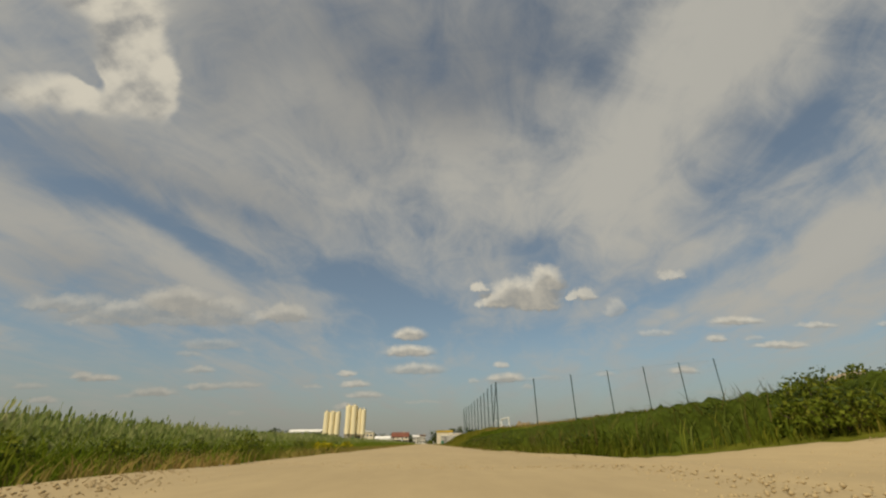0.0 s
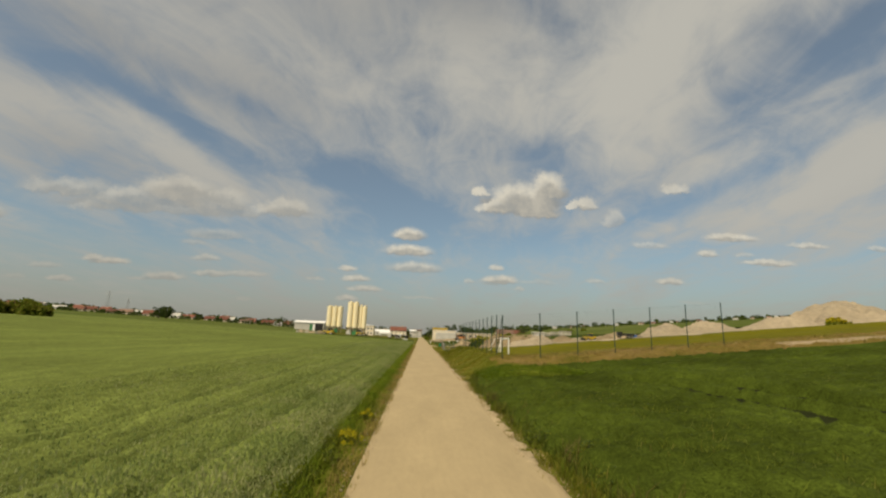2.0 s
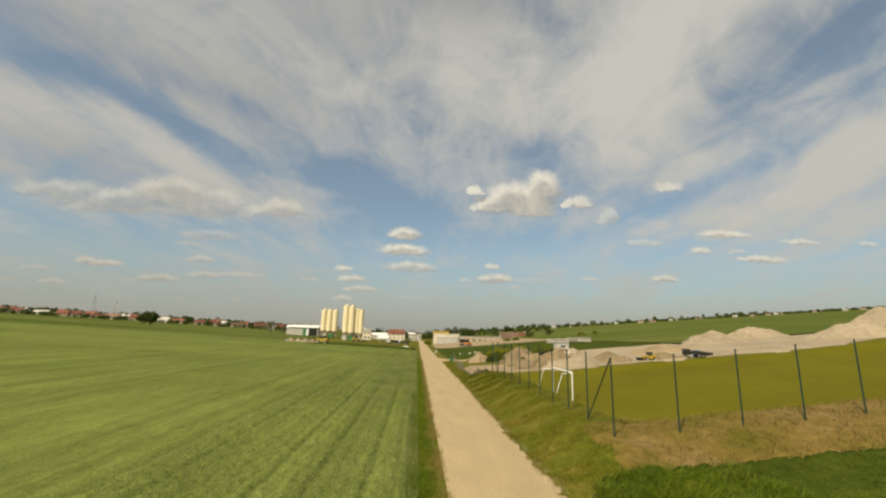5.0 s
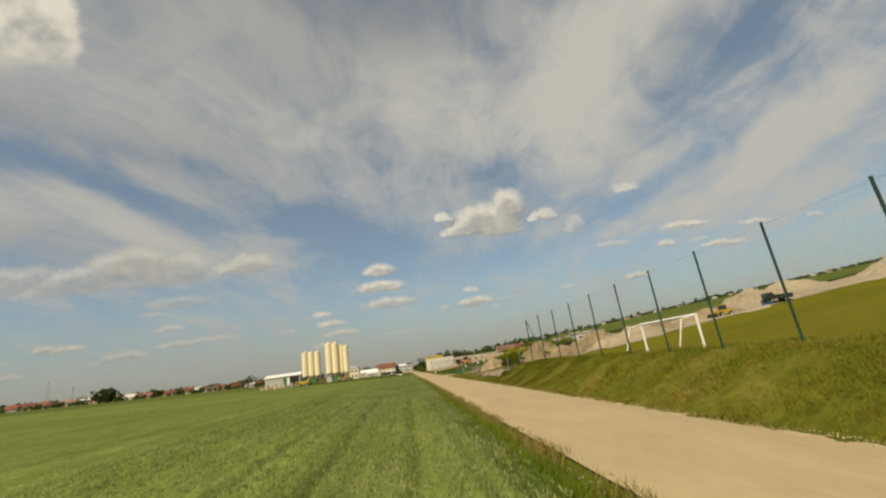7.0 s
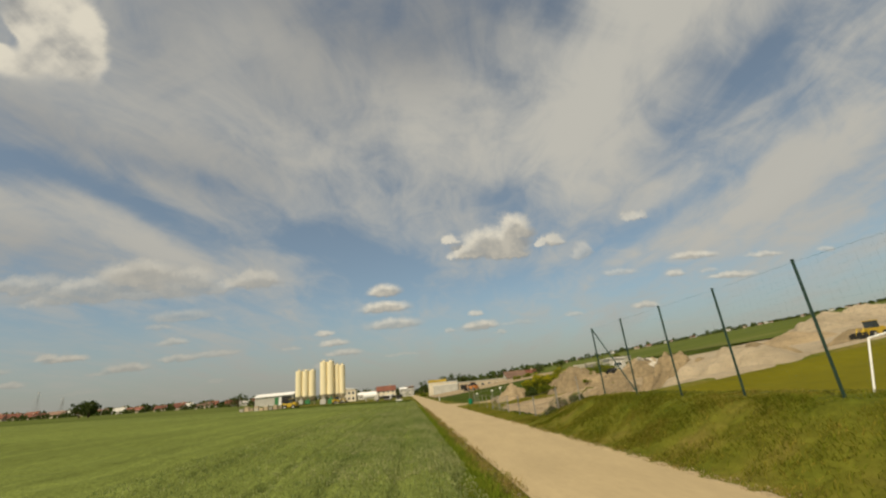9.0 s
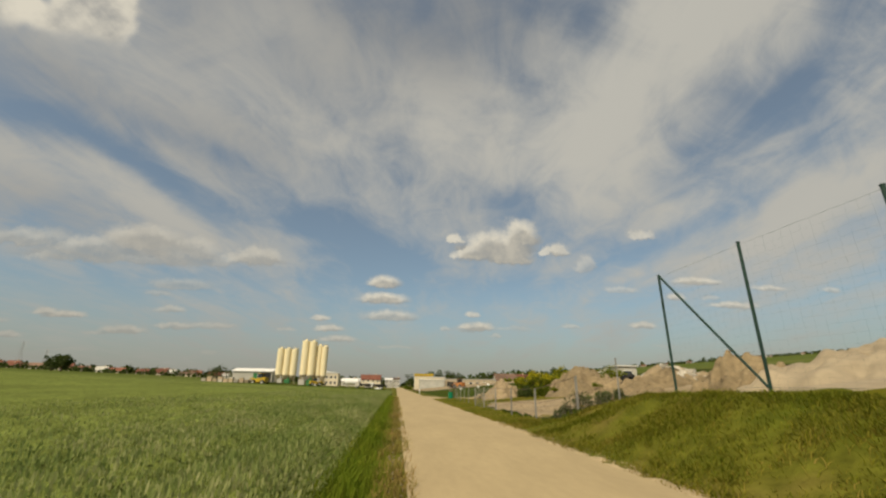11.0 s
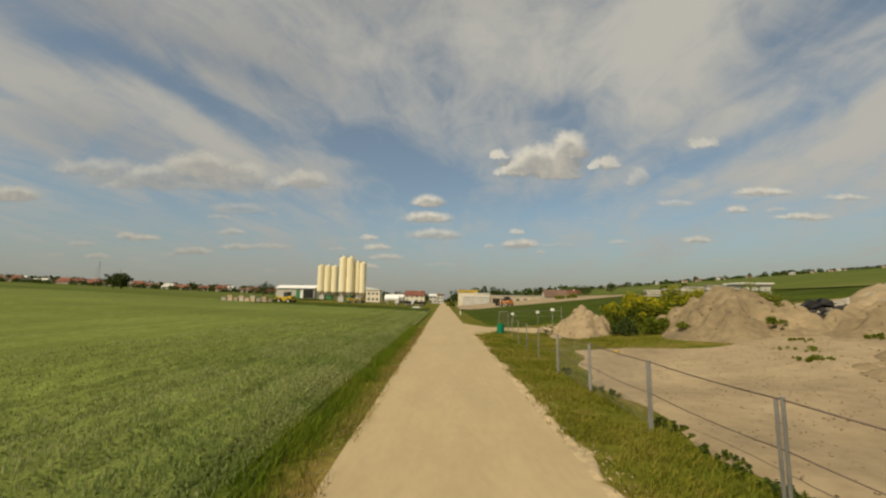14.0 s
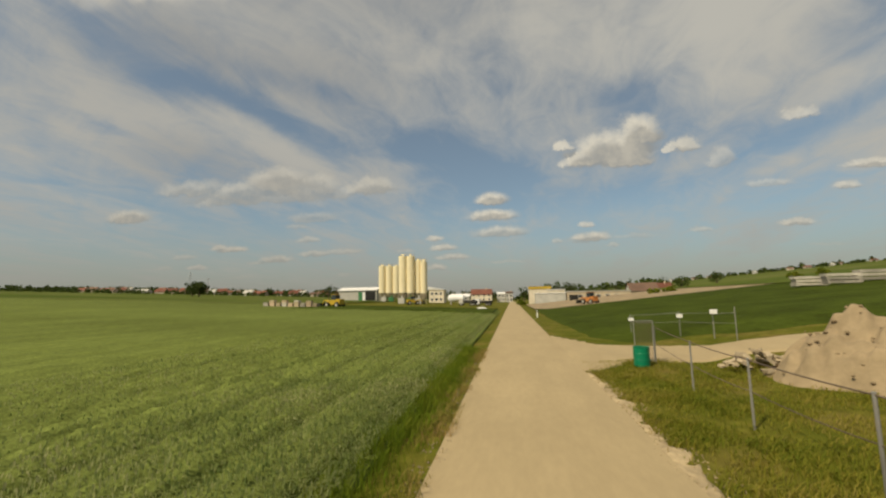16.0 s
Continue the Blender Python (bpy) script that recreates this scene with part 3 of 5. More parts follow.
def wheat_plants(n, near, reach, y0, y1):
    """Wheat in drilled rows, thinning out away from the road: a stalk with its ear and a drooping leaf."""
    row = 0.15
    x = near - row * np.round(rng.random(n) ** 1.35 * reach / row) + rng.normal(0, 0.03, n)
    y = rng.uniform(y0, y1, n)
    tall = (0.53 + 0.05 * wave(x, y, 3.0) + rng.normal(0, 0.05, n)) * (0.78 + 0.22 * sstep(0, 0.7, near - x)) * (1 + 0.07 * np.sin(4.1 * x) + 0.05 * np.sin(9.3 * x + 1.0) - 1.8 * tramlines(x))
    a = rng.uniform(0, 2 * np.pi, n)
    d = np.stack([np.cos(a), np.sin(a), np.zeros(n)], 1)
    s = np.stack([-np.sin(a), np.cos(a), np.zeros(n)], 1)
    base = np.stack([x, y, ground(x, y)], 1)
    up = np.array([0, 0, 1.0])
    lean = rng.uniform(0.02, 0.16, n)
    top = base + up * tall[:, None] + d * (lean * tall)[:, None]
    neck = base + up * (tall * 0.86)[:, None] + d * (lean * tall * 0.7)[:, None]
    mid = base + up * (tall * 0.4)[:, None] + d * (lean * tall * 0.2)[:, None]
    out = []
    # leaf
    lf = np.stack([mid, mid + up * (0.24 * tall)[:, None] + s * (0.10 * tall)[:, None], mid + up * (0.20 * tall)[:, None] + s * (0.32 * tall)[:, None]], 1)
    out.append((lf, np.array([0.012, 0.018, 0.002])[None].repeat(n, 0), d))
    # upper stalk and ear in one strip
    bulge = neck * 0.45 + top * 0.55
    st = np.stack([neck, bulge, top], 1)
    out.append((st, np.array([0.012, 0.030, 0.008])[None].repeat(n, 0), s))
    return out


def plants_mesh(name, lists, mat):
    vs, fs, base = [], [], 0
    for c, w, s in lists:
        n, kk, _ = c.shape
        off = s[:, None, :] * w[:, :, None] * 0.5
        v = np.stack([c - off, c + off], 2).reshape(-1, 3)
        b = (np.arange(n) * 2 * kk)[:, None] + (np.arange(kk - 1) * 2)[None, :] + base
        fs.append(np.stack([b, b + 1, b + 3, b + 2], 2).reshape(-1, 4))
        vs.append(v)
        base += len(v)
    return quads(name, np.concatenate(vs), np.concatenate(fs), mat)


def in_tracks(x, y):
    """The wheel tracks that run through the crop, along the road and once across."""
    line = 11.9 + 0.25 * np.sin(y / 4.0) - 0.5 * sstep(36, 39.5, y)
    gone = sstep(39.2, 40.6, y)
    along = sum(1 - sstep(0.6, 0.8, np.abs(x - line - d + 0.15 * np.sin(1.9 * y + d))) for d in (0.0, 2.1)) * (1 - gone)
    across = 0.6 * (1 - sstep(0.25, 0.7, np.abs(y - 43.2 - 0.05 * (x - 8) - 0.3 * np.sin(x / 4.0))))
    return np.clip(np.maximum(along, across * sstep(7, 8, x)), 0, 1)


def gravel_edge(y):
    """How far the loose gravel reaches beside the road near the start."""
    return np.interp(y, [17, 18.5, 19.5, 20.5, 22, 25, 30], [4.9, 4.6, 4.1, 3.6, 3.0, 2.65, 2.4])


def crop_edge(x, y):
    """How far the crop and its weeds reach towards the road."""
    return gravel_edge(y) + 0.4 + 1.0 * sstep(43, 48, y) + 0.16 * wave(x, y, 0.7)


def tramlines(x):
    """How deep the wheel lines and the drill rows beside the road lie in the wheat."""
    deep = sum(np.exp(-((x + at) / 0.2) ** 2) for at in (5.3, 7.4, 9.2, 12.6))
    return 0.15 * deep + 0.022 * np.sin(x * 2 * np.pi / 0.62) * sstep(-13, -8, x) + 0.012 * np.sin(x * 2 * np.pi / 1.45)


def canopy(name, xs, ys, tall, mat, label, x_edge=None):
    uneven = np.random.default_rng(11)

    def height(X, Y):
        Z = ground(X, Y) + tall + 0.04 * wave(X, Y, 0.45) + 0.03 * wave(X, Y, 0.17, 2.0)
        if x_edge:
            Z += 0.05 * wave(X, Y, 0.3, 4.0) + uneven.normal(0, 0.05, X.shape) - 0.4 * in_tracks(X, Y) - (tall + 0.25) * (1 - sstep(0, 0.5, X - crop_edge(X, Y)))
        elif X.max() < 0:
            Z -= 0.06 * sstep(-10, -7, X)
            Z += uneven.normal(0, 0.04, X.shape) * sstep(-20, -12, X) - tramlines(X) - 0.34 * sstep(-4.1, -3.5, X)
        for edge in (np.s_[0, :], np.s_[-1, :], np.s_[:, 0], np.s_[:, -1]):
            Z[edge] -= tall + 0.15
        return Z

    me = sheet(name, xs, ys, 0, mat, height=height)
    return tagged(new(name, me), label, "field", kind="structure")


# ---------------------------------------------------------------- fields
canopy("wheat_field", steps((-330, -60, 15), (-60, -20, 2), (-20, -14, 0.4), (-14, -3.2, 0.11)), steps((-60, 8, 5), (8, 150, 0.22), (150, 214, 8)), 0.44, M["wheat"], "field of unripe green wheat in drilled rows")
canopy("crop_field", steps((2.5, 9, 0.2), (9, 16, 0.14), (16, 30, 0.3), (30, 120, 5)), steps((18.0, 48.8, 0.2)), 0.34, M["crop"], "field of dense dark green crop with wheel tracks", True)
canopy("far_crop_field", steps((4.6, 70, 2)), steps((139.4, 220, 4)), 0.25, M["crop"], "field of low dark green crop beyond the side road")
canopy("dark_strip", steps((-44, -3.8, 1)), steps((184, 213, 1)), 0.52, M["crop"], "strip of darker green crop at the end of the wheat")
for name, x0, x1, y0, y1, lift, mat, label in (
        ("hillside_field", 60, 900, 130, 900, 0.4, "meadow", "far green and straw-coloured fields on the hillside"),
        ("far_field", -900, -60, 214, 560, 0.3, "meadow", "far green fields below the village")):
    tagged(new(name, sheet(name, steps((x0, x1, (x1 - x0) / 30)), steps((y0, y1, (y1 - y0) / 30)), lift, M[mat])), label, "field", kind="structure")
tagged(new("pitch", sheet("pitch", steps((9.4, 100, 1.0)), steps((56.7, 108, 1.0)), 0.02, M["pitch"], height=lambda X, Y: ground(X, Y) - 0.5 * sstep(0, 1.5, Y - 88.6 - 17 * sstep(50, 85, X)))), "dry yellow-green mown football pitch", "pitch", kind="structure")

near = wheat_plants(84000, -3.4, 11, 10, 136) + wheat_plants(36000, -3.4, 5, 76, 124) + wheat_plants(14000, -3.3, 3, 11, 36) + wheat_plants(10000, -3.3, 7, 136, 178)
stuff("wheat_plants", plants_mesh("wheat_plants", near, M["wheat_blade"]), "unripe green wheat plants with pale ears", "wheat")

x, y = scatter(62000, -3.8, -2.5, 9, 136, 0.3)
h = 0.44 * np.clip((-2.0 - x) / 1.2, 0.25, 1) * (1 + 0.3 * wave(x, y, 1.3))
stuff("verge_grass", blades("verge_grass", x, y, 0.5 * h, h, 0.018, M["verge_blade"], 0.5, 0.45), "lush green grass verge between road and wheat", "grass")
x, y = scatter(34000, -3.75, -3.0, 9, 136, 0.2)
stuff("verge_grass", blades("verge_grass", x, y, 0.28, 0.52, 0.016, M["verge_blade"], 0.4, 0.4), "taller green grass along the edge of the wheat", "grass")
x, y = scatter(24000, -2.75, -2.0, 9, 136, 0.7)
stuff("dry_grass", blades("dry_grass", x, y, 0.07, 0.26, 0.018, M["dry_blade"], 0.8, 0.5), "dry straw-coloured grass along the gravel", "grass")
x, y = scatter(110000, 2.5, 8.6, 46.5, 99, 0.7)
stuff("bank_grass", blades("bank_grass", x, y, 0.05, 0.15 + 0.08 * wave(x, y, 0.5), 0.02, M["grass_blade"], 1.2, 1.0), "rough grass on the bank below the fence", "grass")
x, y = scatter(85000, 2.7, 8.6, 71, 97, 0.7)
keep = rng.random(len(x)) < sstep(70, 79, y)
x, y = x[keep], y[keep]
stuff("bank_grass", blades("bank_grass", x, y, 0.04, 0.13 + 0.07 * wave(x, y, 0.42, 5.0), 0.016, M["bank_blade"], 1.5, 1.3), "longer dark green grass on the bank near the site", "grass")
x, y = scatter(26000, 8.0, 42, 49.1, 56.5, 0.5)
stuff("bank_grass", blades("bank_grass", x, y, 0.10, 0.30, 0.03, M["dry_blade"], 0.8, 0.6), "brownish rough grass on the bank behind the crop", "grass")
x, y = scatter(70000, 2.4, 4.75, 95, 131, 0.5)
x2, y2 = scatter(60000, 4.6, 13.5, 108, 131, 0.5)
keep = (x2 < 4.9 + 2.2 * sstep(109, 118.5, y2)) | (y2 > 119)
x, y = np.concatenate([x, x2[keep]]), np.concatenate([y, y2[keep]])
stuff("site_grass", blades("site_grass", x, y, 0.05, 0.18, 0.021, M["site_blade"], 1.0, 0.7), "patchy yellow-green grass beside the site fence", "grass")
x, y = scatter(50000, 2.6, 6.2, 18.1, 47.5, 0.4)
inside = x - crop_edge(x, y) + 0.3
keep = (inside > 0) & (inside < 1.1 + 0.5 * wave(x, y, 0.9)) & (rng.random(len(x)) < 0.55 + 0.45 * wave(x, y, 0.6, 3.0))
x, y = x[keep], y[keep]
stuff("road_weeds", blades("road_weeds", x, y, 0.12, 0.46 + 0.16 * wave(x, y, 0.5, 6.0), 0.022, M["weed_blade"], 0.35, 0.4), "tall weeds and grasses at the edge of the road", "weeds")
x, y = scatter(30000, 2.5, 8.5, 17.9, 27, 0.5)
inside = x - gravel_edge(y) + 0.12 * wave(x, y, 0.4)
keep = (inside > 0.05) & (inside < 0.95)
x, y = x[keep], y[keep]
stuff("road_grass", blades("road_grass", x, y, 0.08, 0.26, 0.018, M["bank_blade"], 0.7, 0.6), "low rough grass between gravel and weeds", "grass")
x, y = scatter(16000, 2.6, 6.5, 18.5, 44, 0.5)
inside = x - crop_edge(x, y)
keep = (inside > -0.2) & (inside < 0.9) & (wave(x, y, 0.55, 8.0) > 0.25)
x, y = x[keep], y[keep]
stuff("dry_weeds", blades("dry_weeds", x, y, 0.3, 0.72, 0.022, M["brown_blade"], 0.45, 0.5), "clumps of tall brownish seeding weeds at the road edge", "weeds")
x, y = scatter(6000, 3.2, 9.0, 18.3, 34.5, 0.6)
keep = x > crop_edge(x, y) + 0.3
x, y = x[keep], y[keep]
stuff("tall_weeds", blades("tall_weeds", x, y, 0.3, 0.6, 0.026, M["weed_blade"], 0.3, 0.35), "tall leafy weeds in front of the crop", "weeds")
x, y = scatter(90000, 2.8, 24, 18.1, 49.1, 0.2)
keep = (rng.random(len(x)) > 1.2 * np.clip(in_tracks(x - 0.25, y) + in_tracks(x + 0.25, y), 0, 1)) & (x > crop_edge(x, y))
x, y = x[keep], y[keep]
stuff("crop_plants", blades("crop_plants", x, y, 0.24, 0.54 + 0.06 * wave(x, y, 0.35, 2.0) - 0.2 * sstep(10, 10.8, x) * (1 - sstep(15, 16, x)), 0.028, M["crop_blade"], 0.5, 0.5), "dense dark green crop plants", "crop")
x, y = scatter(22000, 3.6, 9.8, 41.2, 48.6, 0.5)
stuff("crop_plants", blades("crop_plants", x, y, 0.4, 0.62, 0.034, M["verge_blade"], 0.6, 0.6, 0.1), "lighter yellow-green plants in the corner of the crop", "crop")
x, y = scatter(9000, 2.15, 3.0, 20, 130, 0.9)
stuff("dry_grass", blades("dry_grass", x, y, 0.04, 0.16, 0.016, M["dry_blade"], 0.9, 0.5), "dry straw-coloured grass along the loose stones", "grass")


def pebbles(name, n, x, y, low, high, mat, z=None):
    """Small angular stones, each a squashed eight-sided lump."""
    r = rng.uniform(low, high, n)
    base = np.array([[1, 0, 0], [0, 1, 0], [-1, 0, 0], [0, -1, 0], [0, 0, 0.8], [0, 0, -0.6]], float)
    a = rng.uniform(0, 2 * np.pi, n)
    jit = base[None] * r[:, None, None] * rng.uniform(0.6, 1.3, (n, 6, 1))
    X = jit[:, :, 0] * np.cos(a)[:, None] - jit[:, :, 1] * np.sin(a)[:, None] + x[:, None]
    Y = jit[:, :, 0] * np.sin(a)[:, None] + jit[:, :, 1] * np.cos(a)[:, None] + y[:, None]
    if z is None:
        z = np.maximum(ground(x, y) - 0.05, np.where(np.abs(x) < 2.15, 0.02 - 0.0075 * x * x, -9))
    Z = jit[:, :, 2] + z[:, None]
    v = np.stack([X, Y, Z], 2).reshape(-1, 3)
    t = np.array([[0, 1, 4], [1, 2, 4], [2, 3, 4], [3, 0, 4], [1, 0, 5], [2, 1, 5], [3, 2, 5], [0, 3, 5]])
    f = (np.arange(n)[:, None, None] * 6 + t[None]).reshape(-1, 3)
    return quads(name, v, f, mat)


x, y = 2.0 + 0.9 * rng.random(9000) ** 1.3, rng.uniform(20, 129, 9000)
stuff("loose_stones", pebbles("loose_stones", 9000, x, y, 0.008, 0.03, M["shoulder"]), "loose pale stones along the road edge", "stones")
x, y = rng.uniform(-2.15, 2.15, 7000), 13.9 + 24 * rng.random(7000) ** 2
stuff("gravel_stones", pebbles("gravel_stones", 7000, x, y, 0.003, 0.013, M["gravel"]), "small stones lying on the gravel", "stones")
x, y = rng.uniform(-2.0, 4.6, 3000), 14.6 + 3.4 * rng.random(3000)
stuff("gravel_stones", pebbles("gravel_stones", 3000, x, y, 0.004, 0.016, M["gravel"], np.where(x < 2.7, 0.0, ground(x, y)) * sstep(2.1, 3.2, x) + 0.018), "small stones lying on the loose gravel", "stones")
x, y = rng.uniform(-2.5, -1.95, 2500), rng.uniform(10, 132, 2500)
stuff("loose_stones", pebbles("loose_stones", 2500, x, y, 0.01, 0.035, M["stone"]), "loose pale stones along the grass verge", "stones")


# ---------------------------------------------------------------- side road and yard
tagged(new("lay_by", sheet("lay_by", steps((1.7, 11, 0.2)), steps((3, 38, 0.3)), 0, M["gravel"], height=lambda X, Y: np.where(X < 2.7, 0.0, ground(X, Y)) * sstep(2.1, 3.2, X) + 0.02 - 0.08 * (1 - sstep(1.9, 2.3, X)) - 0.2 * (1 - sstep(0, 0.5, np.maximum(18.2 - Y, gravel_edge(Y) - X) + 0.2 * wave(X, Y, 0.8))))), "loose pale gravel widening beside the road", "road", kind="structure")
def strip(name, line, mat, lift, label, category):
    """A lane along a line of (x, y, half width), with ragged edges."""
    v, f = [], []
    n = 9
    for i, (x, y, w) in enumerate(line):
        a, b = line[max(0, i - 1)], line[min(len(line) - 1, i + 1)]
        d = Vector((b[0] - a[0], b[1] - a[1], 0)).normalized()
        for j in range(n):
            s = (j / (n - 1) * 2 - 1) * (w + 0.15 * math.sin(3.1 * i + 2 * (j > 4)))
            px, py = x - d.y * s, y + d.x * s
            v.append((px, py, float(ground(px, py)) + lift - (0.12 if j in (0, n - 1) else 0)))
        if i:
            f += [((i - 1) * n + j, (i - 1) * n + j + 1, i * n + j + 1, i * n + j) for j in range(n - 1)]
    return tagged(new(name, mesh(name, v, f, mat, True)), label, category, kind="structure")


# ribbons of bare soil, darkened to stand in for shade in the wheel tracks
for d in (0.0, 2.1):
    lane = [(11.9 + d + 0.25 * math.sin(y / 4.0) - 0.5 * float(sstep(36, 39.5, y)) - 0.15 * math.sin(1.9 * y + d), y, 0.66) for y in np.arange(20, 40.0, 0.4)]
    strip("wheel_track", lane, M["shaded_soil"], 0.03, "bare wheel track pressed through the crop, its shade put into the dark colour", "track")


def side_height(X, Y):
    """Lies open between its two curved edges and sinks below the grass outside them."""
    near = np.interp(X, [1, 2.5, 4.6, 6.5, 10, 28], [127.6, 128.8, 130.4, 130.9, 132.2, 134.2])
    far = np.interp(X, [1, 2.5, 4.6, 6.5, 10, 28], [147, 144.5, 139, 138, 136.8, 138.6])
    edge = np.minimum(Y - near, far - Y) + 0.2 * wave(X, Y, 0.9)
    return np.where(X < 2.7, 0.0, ground(X, Y)) * sstep(2.1, 3.2, X) + 0.025 - 0.25 * (1 - sstep(0, 0.5, edge)) - 0.08 * (1 - sstep(1.9, 2.3, X))


tagged(new("side_road", sheet("side_road", steps((1.6, 28, 0.4)), steps((127, 148, 0.3)), 0, M["gravel"], height=side_height)), "pale gravel side road into the site", "road", kind="structure")


def shoulder_height(X, Y):
    """Loose sand and stones washed to the edge of the road, ragged towards the grass."""
    a = np.abs(X)
    wide = np.where(X > 0, 2.66 - 0.1 * sstep(44, 52, Y) * (1 - sstep(66, 74, Y)) + 0.22 * wave(Y, Y * 0.37, 1.1) + 0.14 * wave(X * 3, Y, 0.35), 2.34 + 0.1 * wave(Y, Y * 0.3, 0.9) + 0.06 * wave(X * 3, Y, 0.3))
    return ground(X, Y) - 0.045 + 0.03 * wave(X, Y, 0.16) - 0.3 * (1 - sstep(0, 0.1, wide - a)) - 0.06 * (1 - sstep(2.0, 2.2, a))


tagged(new("shoulder", sheet("shoulder", steps((1.95, 3.15, 0.06)), steps((21, 128.5, 0.16)), 0, M["shoulder"], height=shoulder_height)), "ragged sandy road edge with loose stones", "road", kind="structure")


def yard_height(X, Y):
    Z = ground(X, Y) + 0.02 + 0.05 * wave(X, Y, 2.2) + 0.03 * wave(X, Y, 0.7)
    edge = np.minimum(np.minimum(X - 4.9 - 2.2 * sstep(109, 118.5, Y) - 0.3 * wave(X, Y, 1.2), 62 - X), np.minimum(Y - 93.4 - 0.25 * (X - 5) - 0.4 * wave(X, Y, 1.7), 119.2 - 0.8 * np.maximum(0, X - 9.5) - Y + 0.5 * wave(X, Y, 2.0) + 9 * sstep(13, 20, X)))
    return Z - 0.25 * (1 - sstep(0, 0.5, edge))


tagged(new("sand_yard", sheet("sand_yard", steps((4.2, 26, 0.35), (26, 63, 1)), steps((92.5, 121, 0.4)), 0, M["sand"], height=yard_height)), "bare trampled sand of the building yard", "yard", kind="structure")
tagged(new("sand_floor", sheet("sand_floor", steps((11, 130, 1.5)), steps((87.5, 140, 1.5)), 0, M["sand_light"], height=lambda X, Y: ground(X, Y) + 0.10 + 0.06 * wave(X, Y, 3.0) - 0.5 * (1 - sstep(0, 2, np.minimum(np.minimum(X - 11, 139 - Y), Y - 88.2 - 17 * sstep(50, 85, X) + 0.8 * wave(X, Y, 2.5)))) - 0.5 * sstep(93, 94.5, Y) * (1 - sstep(24, 26, X)))), "bare pale sand behind the pitch", "yard", kind="structure")
tagged(new("dry_bank", sheet("dry_bank", steps((4.6, 62, 0.5)), steps((48.2, 56.4, 0.25)), 0, M["dry_grass"], height=lambda X, Y: ground(X, Y) + 0.05 * wave(X, Y, 0.4, 3.0) - 0.3 * (1 - sstep(0, 0.6, np.minimum(np.minimum(X - 5.2, Y - 48.7), 55.6 - Y) + 0.5 * wave(X, Y, 0.7))))), "bank of dry brownish grass between crop and pitch", "bank", kind="structure")
tagged(new("sand_patch", sheet("sand_patch", steps((31, 44, 0.5)), steps((50.1, 52.9, 0.3)), 0, M["sand"], height=lambda X, Y: ground(X, Y) + 0.06 - 0.3 * (1 - sstep(0, 0.8, np.minimum(np.minimum(X - 31.2, 44 - X), np.minimum(Y - 50.2, 52.8 - Y)) + 0.4 * wave(X, Y, 0.8))))), "bare sandy track beside the crop", "yard", kind="structure")


def heap(name, x, y, r, h, mat, label, seed=0, ry=None, steep=1.25, n=36, lump=0.06, clods=0):
    """A tipped heap with an uneven foot and small slides."""
    ry = r if ry is None else ry
    xs = np.linspace(-1, 1, n)
    X, Y = np.meshgrid(xs, xs)
    R, ang = np.sqrt(X * X + Y * Y), np.arctan2(Y, X)
    edge = 1 + 0.13 * np.sin(3 * ang + seed) + 0.07 * np.sin(7 * ang + 2 * seed)
    q = np.clip(1 - R / (0.83 * edge), -0.15, 1)
    pick = random.Random(seed)
    for _ in range(3):
        a, o, k = pick.uniform(0, 6.28), pick.uniform(0.25, 0.45), pick.uniform(0.45, 0.6)
        R2 = np.sqrt((X - o * math.cos(a)) ** 2 + (Y - o * math.sin(a)) ** 2)
        q = np.maximum(q, (1 - R2 / k) * pick.uniform(0.45, 0.75))
    Z = h * (1 - (1 - np.maximum(q, 0)) ** steep) + lump * h * (wave(X * 8, Y * 8, 1.0, seed) + 0.6 * wave(X * 22, Y * 22, 1.0, seed + 1)) * sstep(0, 0.3, q) + np.minimum(q, 0) * h
    rs = np.random.default_rng(seed + 100)
    for cell, size in ((7, 0.55), (3, 0.35)):
        m = n // cell + 2
        g = rs.normal(size=(m, m))
        t = np.arange(n) / cell
        g = np.stack([np.interp(t, np.arange(m), row) for row in g])
        g = np.stack([np.interp(t, np.arange(m), col) for col in g.T]).T
        Z = Z + lump * h * size * g * sstep(0, 0.25, q)
    z0 = float(ground(x, y))
    v = np.stack([X.ravel() * r, Y.ravel() * ry, (Z + ground(x + X * r, y + Y * ry) - z0).ravel() - 0.05], 1)
    i = np.arange(n * n).reshape(n, n)
    f = np.stack([i[:-1, :-1].ravel(), i[:-1, 1:].ravel(), i[1:, 1:].ravel(), i[1:, :-1].ravel()], 1)
    ob = new(name, mesh(name, v.tolist(), f.tolist(), mat, True))
    ob.location = (x, y, z0)
    if clods:
        pick = rs.choice(np.flatnonzero(q.ravel() > 0.02), clods)
        at = v[pick] + rs.normal(0, 0.12, (clods, 3)) * np.array([1, 1, 0]) + np.array([x, y, z0])
        stuff("earth_clods", pebbles("earth_clods", clods, at[:, 0], at[:, 1], 0.03, 0.10, M["clod"], at[:, 2]), "clods and stones lying on the earth mound", "clods")
    return tagged(ob, label, "heap")


